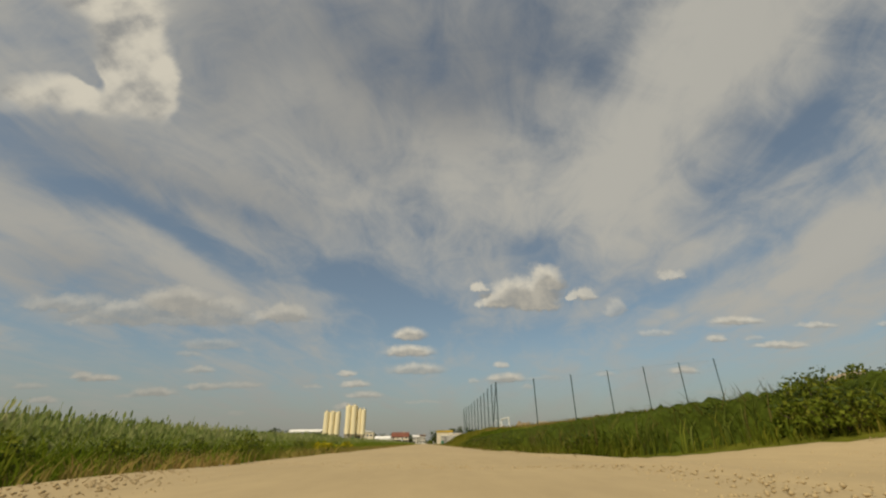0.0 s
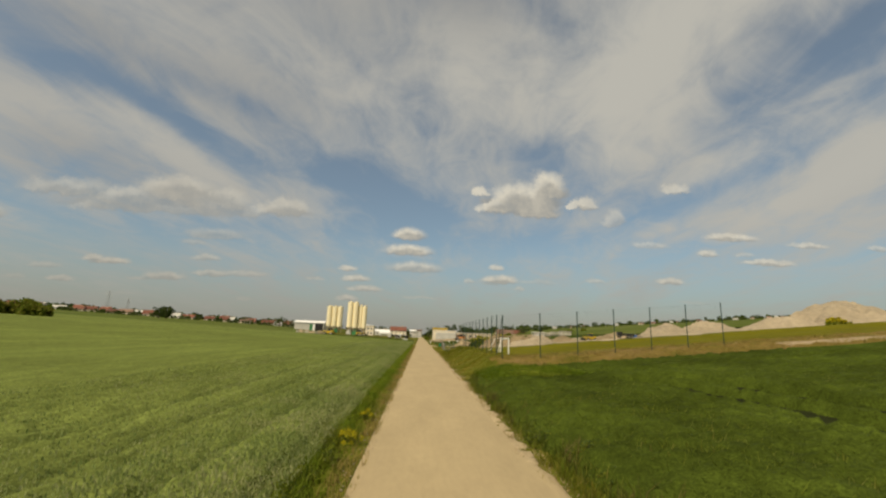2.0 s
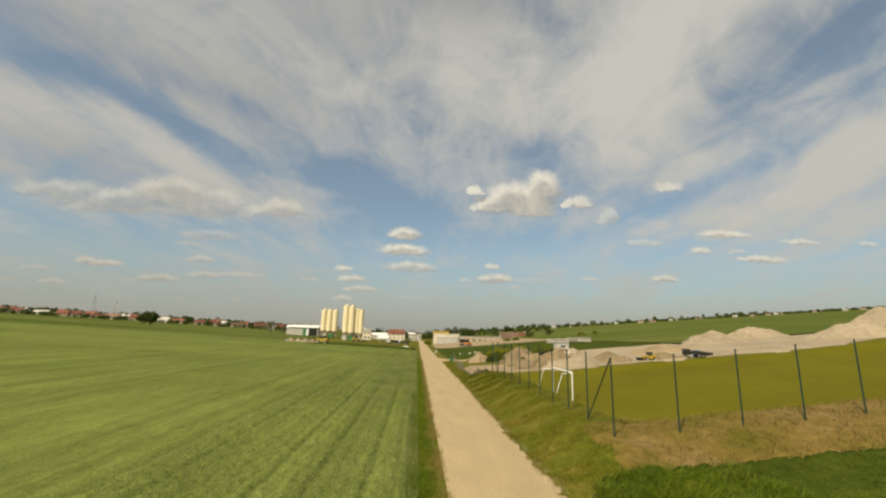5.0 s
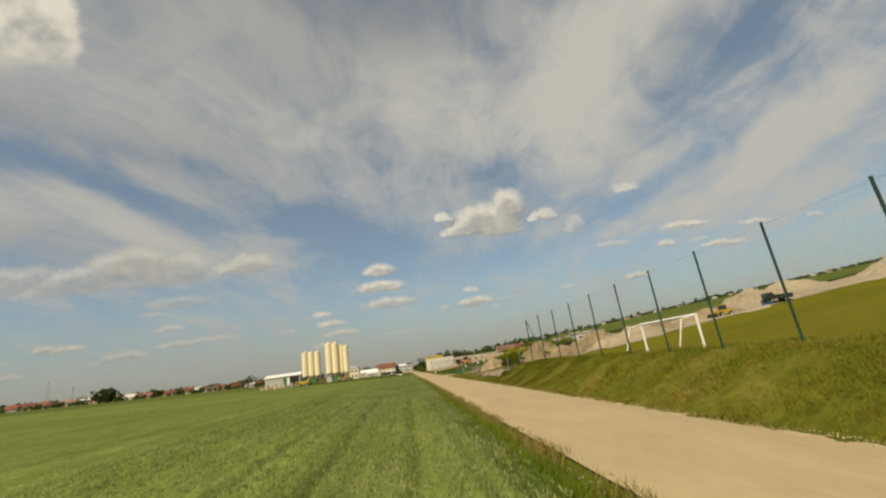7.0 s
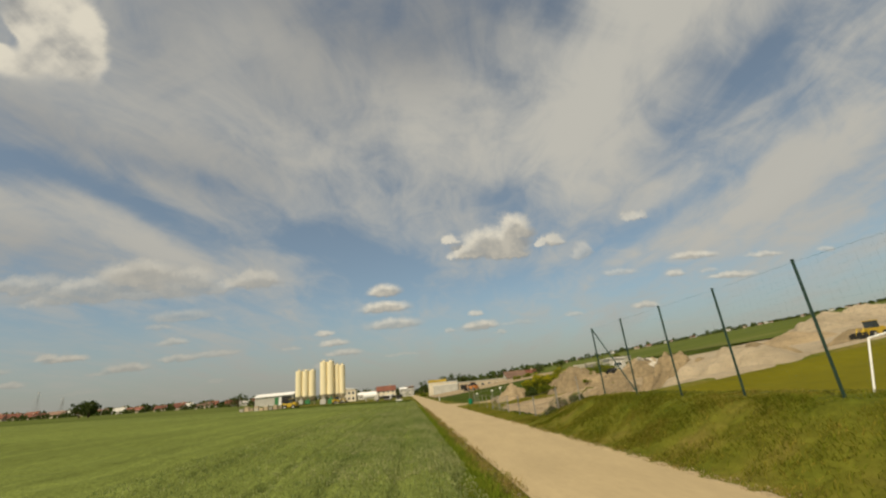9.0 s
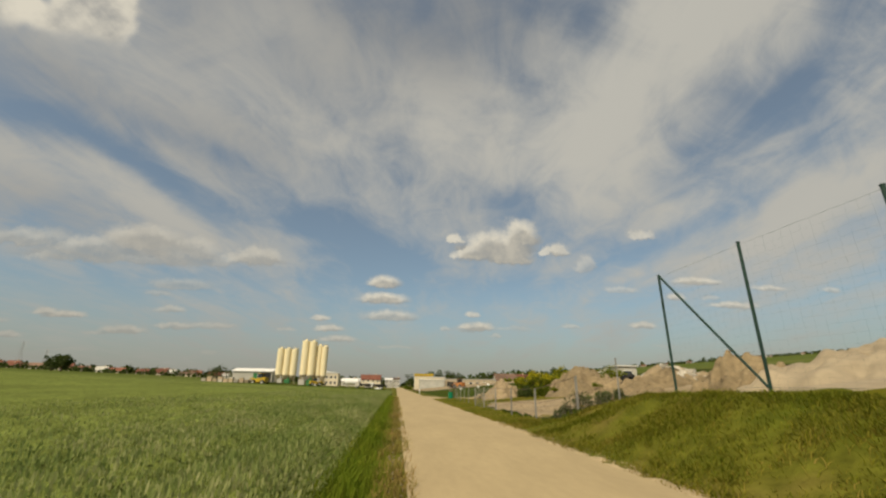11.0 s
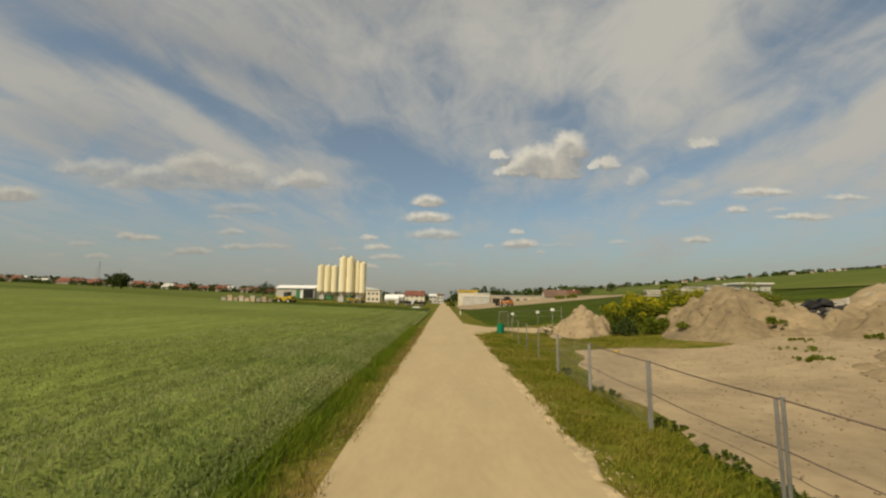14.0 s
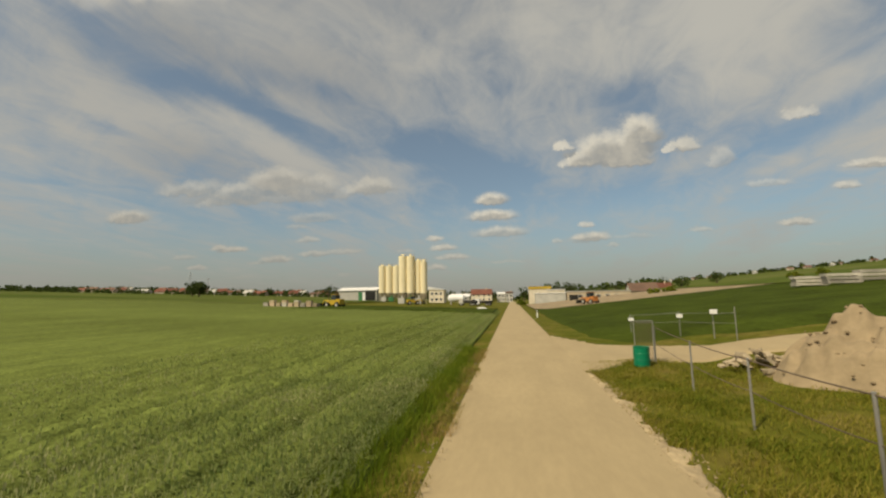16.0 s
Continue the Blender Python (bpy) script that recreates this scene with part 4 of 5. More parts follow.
heap("sand_heap", 10.7, 126.8, 2.9, 2.25, M["sand"], "small pale sand heap with steep flanks", 1, lump=0.1, n=70, clods=160)
heap("earth_mound", 18.6, 121.8, 5.6, 2.9, M["earth"], "weathered brown earth mound with grass tufts", 2, 6.4, lump=0.13, n=90, clods=260)
heap("earth_mound", 25, 117, 6.5, 1.6, M["earth"], "low churned earth mound in the yard", 3, 4.0, lump=0.2, n=60, clods=160)
heap("earth_mound", 16.2, 106.2, 3.6, 0.75, M["earth"], "low ridge of churned earth along the yard", 5, 5.2, lump=0.3, n=60, clods=160)
heap("rubble_heap", 28, 120, 6.0, 2.0, M["sand"], "heap of pale building rubble and broken concrete", 4, lump=0.2, n=50)
heap("earth_mound", 18.6, 98.2, 4.4, 2.5, M["earth"], "brown earth mound tipped behind the sand heap", 14, 3.6, lump=0.22, n=60, clods=200)
heap("sand_heap", 20.6, 94.6, 6.6, 2.2, M["sand_light"], "pale sand heap behind the pitch", 6, 5.6, lump=0.1, n=60)
heap("earth_mound", 28.5, 100.5, 5, 2.0, M["earth"], "brown earth mound behind the sand heap", 7, lump=0.09)
heap("earth_mound", 36, 97, 5, 1.5, M["earth"], "brown earth mound beside the machine", 8, 3, lump=0.09)
heap("sand_heap", 66, 127, 8.5, 2.7, M["sand_light"], "broad pale sand heap behind the pitch", 9, lump=0.1, n=60)
heap("sand_heap", 82, 134, 8.5, 2.8, M["sand_light"], "pointed pale sand heap behind the pitch", 10, lump=0.1, n=60)
heap("sand_heap", 88, 114, 11, 3.1, M["sand_light"], "broad pale sand heap near the pitch", 11, 8, lump=0.09, n=60)
heap("sand_heap", 114, 125, 19, 6.3, M["sand_light"], "very large pale sand heap at the edge of the site", 12, 14, lump=0.09, n=70)
heap("sand_heap", 46, 114, 8, 1.6, M["sand"], "flat sand heap in the site", 13, 5)


def chunks(name, spots, low, high, mat, label, category, group):
    """Broken slabs and blocks, each an object of its own."""
    shapes = []
    for i in range(5):
        bm = bmesh.new()
        box(bm, -0.5, 0.5, -0.35, 0.35, -0.18, 0.18)
        for v in bm.verts:
            v.co += Vector((random.uniform(-0.12, 0.12), random.uniform(-0.1, 0.1), random.uniform(-0.08, 0.08)))
        shapes.append(finish(bm, name, mat))
    for x, y, z in spots:
        s = random.uniform(low, high)
        ob = new(name, random.choice(shapes))
        ob.matrix_basis = pose(x, y, z, random.uniform(-35, 35), random.uniform(-35, 35), random.uniform(0, 360)) @ Matrix.Scale(s, 4)
        tagged(ob, label, category, group=group)


def on_heap(x, y, r, h, seed, n, ry=None):
    out = []
    ry = r if ry is None else ry
    for _ in range(n):
        a, q = random.uniform(0, 2 * math.pi), math.sqrt(random.random()) * 0.78
        px, py = x + r * q * math.cos(a), y + ry * q * math.sin(a)
        out.append((px, py, float(ground(px, py)) + h * max(0, 1 - q / 0.85) ** 0.95 + 0.04))
    return out


chunks("rubble_block", on_heap(28, 120, 6.0, 2.1, 4, 110), 0.35, 1.05, M["rubble"], "broken pale concrete block lying on the rubble", "rubble", "rubble blocks")
chunks("rubble_block", on_heap(24, 121, 4.0, 1.3, 4, 40), 0.35, 1.0, M["dark"], "dark broken slab lying in the rubble", "rubble", "dark rubble")
chunks("rubble_block", on_heap(8.6, 129.0, 1.6, 0.7, 4, 40, 1.5), 0.12, 0.42, M["stone"], "pale broken stone beside the side road", "rubble", "stones by the side road")
chunks("rubble_block", on_heap(27, 101, 7, 0.9, 4, 26, 4), 0.4, 1.1, M["rubble"], "pale broken concrete lying on the sand", "rubble", "rubble behind the pitch")


for i, (x, y) in enumerate(((10.6, 104.0), (8.9, 116.3))):
    bm = bmesh.new()
    bmesh.ops.create_grid(bm, x_segments=6, y_segments=3, size=0.5)
    for v in bm.verts:
        v.co = Vector((v.co.x * 0.55, v.co.y * 0.2, 0.05 + 0.05 * math.sin(9 * v.co.x + i) + 0.04 * math.cos(7 * v.co.y + 2 * i)))
    bmesh.ops.solidify(bm, geom=bm.faces[:], thickness=0.006)
    ob = new("plastic_scrap", finish(bm, "plastic_scrap", M["yellow_paint"], True))
    ob.matrix_basis = pose(x, y, float(ground(x, y)) + 0.03, 0, 0, 40 * i)
    tagged(ob, "crumpled yellow plastic scrap on the sand", "scrap", group="yellow scraps in the yard")


n = 3000
x, y = rng.uniform(5.2, 22, n), rng.uniform(94.5, 118, n)
stuff("yard_stones", pebbles("yard_stones", n, x, y, 0.01, 0.04, M["clod"], yard_height(x, y) + 0.01), "small stones and clods on the trampled sand", "stones")


# ---------------------------------------------------------------- ball-stop fence and goal
H_POST = 3.88


def post_shape():
    ob = empty("fence_post")
    bm = bmesh.new()
    tube(bm, (0, 0, -0.3), (0, 0, H_POST), 0.042, 10)
    part("pole", bm, M["post"], ob)
    bm = bmesh.new()
    tube(bm, (0, 0, H_POST), (0, 0, H_POST + 0.03), 0.05, 10)
    part("cap", bm, M["post"], ob)
    return tagged(ob, "tall dark green steel post of the ball-stop fence", "post", group="ball-stop fence posts")


def fence_x(y):
    return 6.58 + 0.3 * math.sin(math.pi * min(1, max(0, (y - 52.6) / 34.65)))


row_y = [(fence_x(52.6 + 3.465 * i), 52.6 + 3.465 * i) for i in range(11)]
row_x = [(6.58 + 3.452 * i, 52.6) for i in range(1, 7)]
first = post_shape()
for n, (x, y) in enumerate(row_y + row_x):
    m = pose(x, y, float(ground(x, y)))
    if n:
        copy_thing(first, m)
    else:
        first.matrix_basis = m


def top_of(p, h=H_POST):
    return (p[0], p[1], float(ground(*p)) + h)


for a, b in ((row_y[0], row_y[1]), (row_y[10], row_y[9])):
    bm = bmesh.new()
    p, q = top_of(a), top_of(b, 0.1)
    tube(bm, [u - v for u, v in zip(p, q)], (0, 0, 0), 0.036, 8)
    ob = new("fence_brace", finish(bm, "fence_brace", M["post"]))
    ob.location = q
    tagged(ob, "slanting dark green steel brace of the corner post", "brace", group="fence braces")


def netting(pa, pb):
    """One bay of thin netting between two posts: hair-thin strands."""
    a, b = Vector(top_of(pa, 0.15)), Vector(top_of(pb, 0.15))
    c, d = Vector(top_of(pa, H_POST - 0.06)), Vector(top_of(pb, H_POST - 0.06))
    bm = bmesh.new()
    n = 14
    for i in range(n + 1):
        t = i / n
        tube(bm, a.lerp(b, t), c.lerp(d, t), 0.0008, 3, caps=False)
    m = 17
    for i in range(m + 1):
        t = i / m
        r = 0.003 if i in (0, m) else 0.0008
        tube(bm, a.lerp(c, t), b.lerp(d, t), r, 3, caps=False)
    ob = new("ball_net", finish(bm, "ball_net", M["net"]))
    return tagged(ob, "thin dark green netting between two fence posts", "net", group="ball-stop nets")


for i in range(10):
    netting(row_y[i], row_y[i + 1])
for i in range(6):
    netting(([row_y[0]] + row_x)[i], ([row_y[0]] + row_x)[i + 1])

gz = float(ground(10.5, 71.8))
goal = empty("football_goal", (10.6, 71.8, gz))
for s in (-1, 1):
    bm = bmesh.new()
    tube(bm, (0, s * 2.75, -0.05), (0, s * 2.75, 2.50), 0.065, 12)
    part("goalpost", bm, M["white_paint"], goal)
    bm = bmesh.new()
    tube(bm, (0, s * 2.75, 2.44), (-0.9, s * 2.75, 2.30), 0.03, 8)
    tube(bm, (-0.9, s * 2.75, 2.30), (-1.7, s * 2.75, 0.0), 0.03, 8)
    part("net_support", bm, M["white_paint"], goal)
bm = bmesh.new()
tube(bm, (0, -2.81, 2.44), (0, 2.81, 2.44), 0.065, 12)
part("crossbar", bm, M["white_paint"], goal)
bm = bmesh.new()
tube(bm, (-1.7, -2.75, 0.03), (-1.7, 2.75, 0.03), 0.03, 8)
part("ground_bar", bm, M["white_paint"], goal)
tagged(goal, "white tubular steel football goal on the pitch", "goal")


# ---------------------------------------------------------------- site fence
def site_post(x, y, double=False, h=1.5):
    ob = empty("site_post", (x, y, float(ground(x, y))))
    for k in range(2 if double else 1):
        bm = bmesh.new()
        tube(bm, (0, 0.11 * k, -0.2), (0, 0.11 * k + 0.02 * k, h - 0.03 * k), 0.028, 8)
        part("pole", bm, M["galvanised"], ob)
    bm = bmesh.new()
    tube(bm, (0, 0, h), (0, 0, h + 0.02), 0.034, 8)
    part("cap", bm, M["galvanised"], ob)
    return tagged(ob, "two grey steel fence tubes set side by side" if double else "grey galvanised steel fence post", "post", group="site fence posts")


fy = [90.0, 91.9, 96.3, 100.1, 103.7, 107.4, 111.1, 114.7, 118.1, 121.7, 125.4, 130.4]
fx = [6.1, 5.25, 4.85, 4.59, 4.46, 4.39, 4.38, 4.42, 4.52, 4.68, 4.89, 5.4]
for i, (x, y) in enumerate(zip(fx, fy)):
    site_post(x, y, i in (1, 2, 3, 4, 5, 6, 11))


def wire(p, q, r, name, label, mat, sag=0.03):
    p, q = Vector(p), Vector(q)
    bm = bmesh.new()
    n = 8
    pts = [p.lerp(q, i / n) - Vector((0, 0, 4 * sag * (i / n) * (1 - i / n))) - p for i in range(n + 1)]
    side = Vector((q.y - p.y, p.x - q.x, 0)).normalized()
    rings = [[bm.verts.new(c + (side * math.cos(k * math.pi / 3) + Vector((0, 0, math.sin(k * math.pi / 3)))) * r) for k in range(6)] for c in pts]
    for a, b in zip(rings, rings[1:]):
        for k in range(6):
            bm.faces.new((a[k], a[(k + 1) % 6], b[(k + 1) % 6], b[k]))
    ob = new(name, finish(bm, name, mat, True))
    ob.location = p
    return tagged(ob, label, "wire", group=name.replace("_", " ") + "s of the site fence")


line = list(zip(fx, fy))
for a, b in zip(line, line[1:]):
    za, zb = float(ground(*a)), float(ground(*b))
    if a is line[0]:
        wire((*a, za + 0.8), (*b, zb + 0.8), 0.006, "middle_wire", "thin rusty middle wire of the site fence", M["rust_wire"], 0.08)
        continue
    wire((*a, za + 1.48), (*b, zb + 1.48), 0.014, "top_wire", "stretched rusty top wire of the site fence", M["rust_wire"])
    wire((*a, za + 0.78), (*b, zb + 0.78), 0.010, "middle_wire", "thin rusty middle wire of the site fence", M["rust_wire"], 0.05)

for a, b in (line[4:6], line[5:7]):
    pa, pb = Vector((*a, float(ground(*a)))), Vector((*b, float(ground(*b))))
    bm = bmesh.new()
    for i in range(1, 36):
        q = pa.lerp(pb, i / 36) - pa
        tube(bm, q + Vector((0, 0, 0.08)), q + Vector((0, 0, 1.45)), 0.0022, 4, caps=False)
    for h in (0.1, 0.3, 0.5, 1.0, 1.25):
        tube(bm, (0, 0, h), pb - pa + Vector((0, 0, h)), 0.0022, 4, caps=False)
    ob = new("wire_mesh", finish(bm, "wire_mesh", M["galvanised"]))
    ob.location = pa
    tagged(ob, "thin welded wire mesh between two fence posts", "fence mesh", group="mesh bays of the site fence")

# fence with small plates beyond the side road
plate_at = [(8.0, 143.8), (10.4, 141.2), (11.45, 138.85), (12.0, 137.4)]
for i, p in enumerate(plate_at):
    site_post(*p, h=1.5 + 0.1 * i)
for a, b in zip(plate_at, plate_at[1:]):
    za, zb = float(ground(*a)), float(ground(*b))
    wire((*a, za + 1.46 ), (*b, zb + 1.5), 0.014, "top_wire", "stretched top wire of the far site fence", M["galvanised"], 0.01)
    wire((*a, za + 0.9), (*b, zb + 0.9), 0.010, "middle_wire", "thin middle wire of the far site fence", M["galvanised"], 0.01)
for i, (x, y, w) in enumerate(((7.95, 143.5, 0.36), (10.33, 140.94, 0.38), (11.38, 138.55, 0.42))):
    ob = empty("notice_plate", (x, y, 1.12 + 0.33 * i))
    bm = bmesh.new()
    box(bm, -w / 2, w / 2, -0.012, 0.012, 0, w * 0.62)
    part("plate", bm, M["white_paint"], ob)
    bm = bmesh.new()
    box(bm, -0.02, 0.02, 0.013, 0.03, 0, w * 0.62)
    part("bracket", bm, M["galvanised"], ob)
    tagged(ob, "small pale notice plate on the wire fence", "sign", group="notice plates")

# bin
bz = float(ground(4.6, 129.6)) - 0.04
bin_ob = empty("bin", (4.6, 129.6, bz))
bm = bmesh.new()
prof = [(0.30, 0.0), (0.31, 0.02), (0.31, 0.25), (0.325, 0.27), (0.31, 0.29), (0.31, 0.51), (0.325, 0.53), (0.31, 0.55), (0.31, 0.77), (0.325, 0.80), (0.29, 0.80), (0.28, 0.75)]
n = 20
rings = [[bm.verts.new((r * math.cos(2 * math.pi * i / n), r * math.sin(2 * math.pi * i / n), z)) for i in range(n)] for r, z in prof]
for a, b in zip(rings, rings[1:]):
    for i in range(n):
        bm.faces.new((a[i], a[(i + 1) % n], b[(i + 1) % n], b[i]))
bm.faces.new(rings[0][::-1])
part("drum", bm, M["bin"], bin_ob, smooth=False)
bm = bmesh.new()
bmesh.ops.create_circle(bm, cap_ends=True, radius=0.285, segments=20, matrix=Matrix.Translation((0, 0, 0.73)))
part("filling", bm, M["dark"], bin_ob, "dark rubbish inside")
tagged(bin_ob, "bright green ribbed steel drum used as a bin", "bin")

# narrow leaf of wire mesh leaning at the corner of the fence, behind the bin
leaf_at = (4.55, 130.25)
mesh_leaf = empty("mesh_panel", (*leaf_at, float(ground(*leaf_at))), 6)
for name, spans in (("frame", [((0, 0, 0), (0, 0, 1.75)), ((0.8, 0, 0), (0.8, 0, 1.75)), ((0, 0, 1.75), (0.8, 0, 1.75)), ((0, 0, 0.08), (0.8, 0, 0.08))]),
                    ("wire_mesh", [((0.1 * k, 0, 0.08), (0.1 * k, 0, 1.75)) for k in range(1, 8)] + [((0, 0, 0.08 + 0.1 * k), (0.8, 0, 0.08 + 0.1 * k)) for k in range(1, 17)])):
    bm = bmesh.new()
    for a, b in spans:
        tube(bm, a, b, 0.02 if name == "frame" else 0.006, 6)
    part(name, bm, M["galvanised" if name == "frame" else "rust_wire"], mesh_leaf)
tagged(mesh_leaf, "narrow grey wire mesh panel standing beside the bin", "panel")


# ---------------------------------------------------------------- trees and bushes
def crown(name, lumps, n, size, mat, flat=0.9):
    """A crown of small leaves or clumps spread over uneven lumps (x, y, z, radius)."""
    lumps = np.asarray(lumps, float)
    w = lumps[:, 3] ** 2
    which = rng.choice(len(lumps), n, p=w / w.sum())
    c = lumps[which]
    d = rng.normal(size=(n, 3))
    d /= np.linalg.norm(d, axis=1)[:, None]
    r = c[:, 3] * rng.uniform(0.55, 1.08, n)
    p = c[:, :3] + d * r[:, None] * np.array([1, 1, flat])
    u = rng.normal(size=(n, 3))
    u /= np.linalg.norm(u, axis=1)[:, None]
    t = np.cross(u, rng.normal(size=(n, 3)))
    t /= np.linalg.norm(t, axis=1)[:, None]
    s = size * rng.uniform(0.6, 1.4, n)
    u, t = u * s[:, None], t * (s * 0.6)[:, None]
    v = np.stack([p - u, p - t, p + u, p + t], 1).reshape(-1, 3)
    return quads(name, v, np.arange(4 * n).reshape(n, 4), mat)


def tree(x, y, h, wide, label, mat="leaf", leaves=900, seed=0, dark_trunk=0.3):
    z = float(ground(x, y))
    r = random.Random(seed * 13 + int(x))
    ob = empty("tree", (x, y, z - 0.2))
    bm = bmesh.new()
    tube(bm, (0, 0, 0), (0.1, 0, h * 0.55), wide * 0.05, 8, wide * 0.02)
    for i in range(5):
        a = i * 1.26 + r.random()
        tube(bm, (0, 0, h * (0.25 + 0.06 * i)), (math.cos(a) * wide * 0.3, math.sin(a) * wide * 0.3, h * (0.5 + 0.07 * i)), wide * 0.02, 6, wide * 0.008)
    part("trunk", bm, M["bark"], ob)
    lumps = [(0, 0, h * 0.62, wide * 0.33)]
    for i in range(11):
        a, q = r.uniform(0, 6.28), r.uniform(0.2, 0.42)
        lumps.append((math.cos(a) * wide * q, math.sin(a) * wide * q, h * r.uniform(0.3, 0.86), wide * r.uniform(0.1, 0.22)))
    part("crown", crown("crown", lumps, leaves, wide * 0.045, M[mat]), None, ob)
    return tagged(ob, label, "tree")


def bush(name, x, y, h, wide, deep, label, mats, leaves=2500, size=0.09, seed=0, shoots=16):
    z = float(ground(x, y))
    r = random.Random(seed)
    ob = empty(name, (x, y, z - 0.05))
    bm = bmesh.new()
    lumps = []
    plump = (16 / shoots) ** 0.5
    for i in range(shoots):
        a, q = r.uniform(0, 6.28), math.sqrt(r.random())
        px, py = math.cos(a) * q * wide * 0.42, math.sin(a) * q * deep * 0.42
        top = h * (1 - 0.5 * q) * r.uniform(0.7, 1.0)
        lumps.append((px, py, top * 0.72, top * 0.34 * plump))
        lumps.append((px, py, top * 0.3, top * 0.36 * plump))
        tube(bm, (px * 0.4, py * 0.4, 0), (px, py, top * 0.8), 0.012 * h, 5, 0.004 * h)
    part("stem", bm, M["bark"], ob)
    for i, (part_name, mat, share) in enumerate(mats):
        use = lumps if i == 0 else [(a, b, c + d * 0.5, d * 0.85) for a, b, c, d in lumps[::2]]
        part(part_name, crown(part_name, use, int(leaves * share), size, M[mat]), None, ob)
    return tagged(ob, label, "bush")


# ---------------------------------------------------------------- buildings
def windows(ob, parent, xs, zs, w, h, y, pane="window"):
    for x in xs:
        for z in zs:
            bm = bmesh.new()
            box(bm, x - w / 2, x + w / 2, y - 0.06, y + 0.05, z, z + h)
            f = part("window", bm, M["white_paint"], parent)
            bm = bmesh.new()
            box(bm, x - w / 2 + 0.08, x + w / 2 - 0.08, y - 0.075, y - 0.064, z + 0.08, z + h - 0.08)
            part("pane", bm, M[pane], f)


def gable(bm, w, d, z0, z1, over=0.4, thick=0.2):
    """A gable roof over a w by d plan, its ridge along x."""
    for s in (-1, 1):
        y0, y1 = s * (d / 2 + over), 0
        k = (z1 - z0) / (d / 2)
        za = z0 - over * k
        v = [bm.verts.new(p) for p in ((-w / 2 - over, y0, za), (w / 2 + over, y0, za), (w / 2 + over, y1, z1), (-w / 2 - over, y1, z1),
                                       (-w / 2 - over, y0, za + thick), (w / 2 + over, y0, za + thick), (w / 2 + over, y1, z1 + thick), (-w / 2 - over, y1, z1 + thick))]
        for f in ((0, 1, 2, 3), (7, 6, 5, 4), (0, 4, 5, 1), (1, 5, 6, 2), (2, 6, 7, 3), (3, 7, 4, 0)):
            bm.faces.new([v[i] for i in f])
    return bm


def gable_wall(bm, w, d, z0, z1):
    box(bm, -w / 2, w / 2, -d / 2, d / 2, -1.0, z0)
    for s in (-1, 1):
        v = [bm.verts.new((s * w / 2, -d / 2, z0)), bm.verts.new((s * w / 2, d / 2, z0)), bm.verts.new((s * w / 2, 0, z1))]
        bm.faces.new(v if s > 0 else v[::-1])
    return bm


def house(x, y, w, d, h, top, wall, roof, label, rz=0.0, n_win=3, floors=1, name="house", chimney=True, z=None):
    z = float(ground(x, y)) if z is None else z
    ob = empty(name, (x, y, z), rz)
    wl = part("wall", gable_wall(bmesh.new(), w, d, h, top), M[wall], ob)
    rf = part("roof", gable(bmesh.new(), w, d, h, top), M[roof], ob)
    if chimney:
        bm = bmesh.new()
        box(bm, w * 0.2, w * 0.2 + 0.7, -0.4, 0.4, top - 0.8, top + 1.0)
        part("chimney", bm, M["beige_wall"], rf)
    xs = [(-0.5 + (i + 0.5) / n_win) * w for i in range(n_win)]
    windows(ob, wl, xs, [1.0 + 2.8 * f for f in range(floors)], 1.3, 1.4, -d / 2)
    return tagged(ob, label, "house")


VILLAGE = [(-560, 13, 1), (-535, 12, 0), (-505, 14, 0), (-486, 10, 2), (-462, 14, 0), (-447, 13, 1), (-428, 15, 0), (-410, 12, 0), (-392, 14, 2), (-372, 13, 2),
           (-352, 12, 0), (-338, 11, 1), (-276, 12, 0), (-262, 13, 0), (-247, 12, 2), (-232, 14, 0), (-214, 12, 0), (-196, 13, 1), (-176, 12, 0)]
LOOKS = [("far_wall", "red_roof", "distant cream house with a red tiled roof"), ("far_wall", "brown_roof", "distant cream house with a brown roof"),
         ("white_wall", "grey_wall", "distant white house with a grey roof")]
for i, (x, w, k) in enumerate(VILLAGE):
    wall, roof, label = LOOKS[k]
    y = 590 + 18 * math.sin(1.7 * i)
    house(x, y, w, 9, 3.2, 7.2 + 0.8 * math.sin(i * 2.1), wall, roof, label, rz=12 * math.sin(i * 1.3))
for i in range(17):
    wall, roof, label = LOOKS[(0, 0, 1, 0, 2, 0)[i % 6]]
    house(-548 + 23 * i + 5 * math.sin(i * 2.2), 566 + 9 * math.sin(i * 1.4), 13 + 3 * math.sin(i * 1.9), 9, 2.8, 6.0 + 0.7 * math.sin(i * 2.6), wall, roof, label, rz=10 * math.sin(i * 1.7))
for i in range(26):
    x = -600 + 19 * i + 6 * math.sin(i * 3.3)
    tree(x, 622 + 14 * math.sin(i * 1.9), 8 + 3 * math.sin(i * 2.7), 10 + 3 * math.sin(i), "distant dark leafy tree among the houses", leaves=260, seed=i)
for x, y, h, w, n in ((-206, 358, 11.5, 12, 1600), (-213, 360, 10.5, 10, 1300)):
    tree(x, y, h, w, "dark round leafy tree standing alone in the field", leaves=n, seed=int(-x))

# cement works
def silo(x, y, r, h, ladder=False):
    z = float(ground(x, y))
    ob = empty("silo", (x, y, z))
    n = 28
    bm = bmesh.new()
    tube(bm, (0, 0, 4.6), (0, 0, h), r, n)
    for k in range(1, 6):
        zz = 4.6 + (h - 4.6) * k / 6
        tube(bm, (0, 0, zz - 0.05), (0, 0, zz + 0.05), r + 0.035, n)
    part("shell", bm, M["silo"], ob)
    bm = bmesh.new()
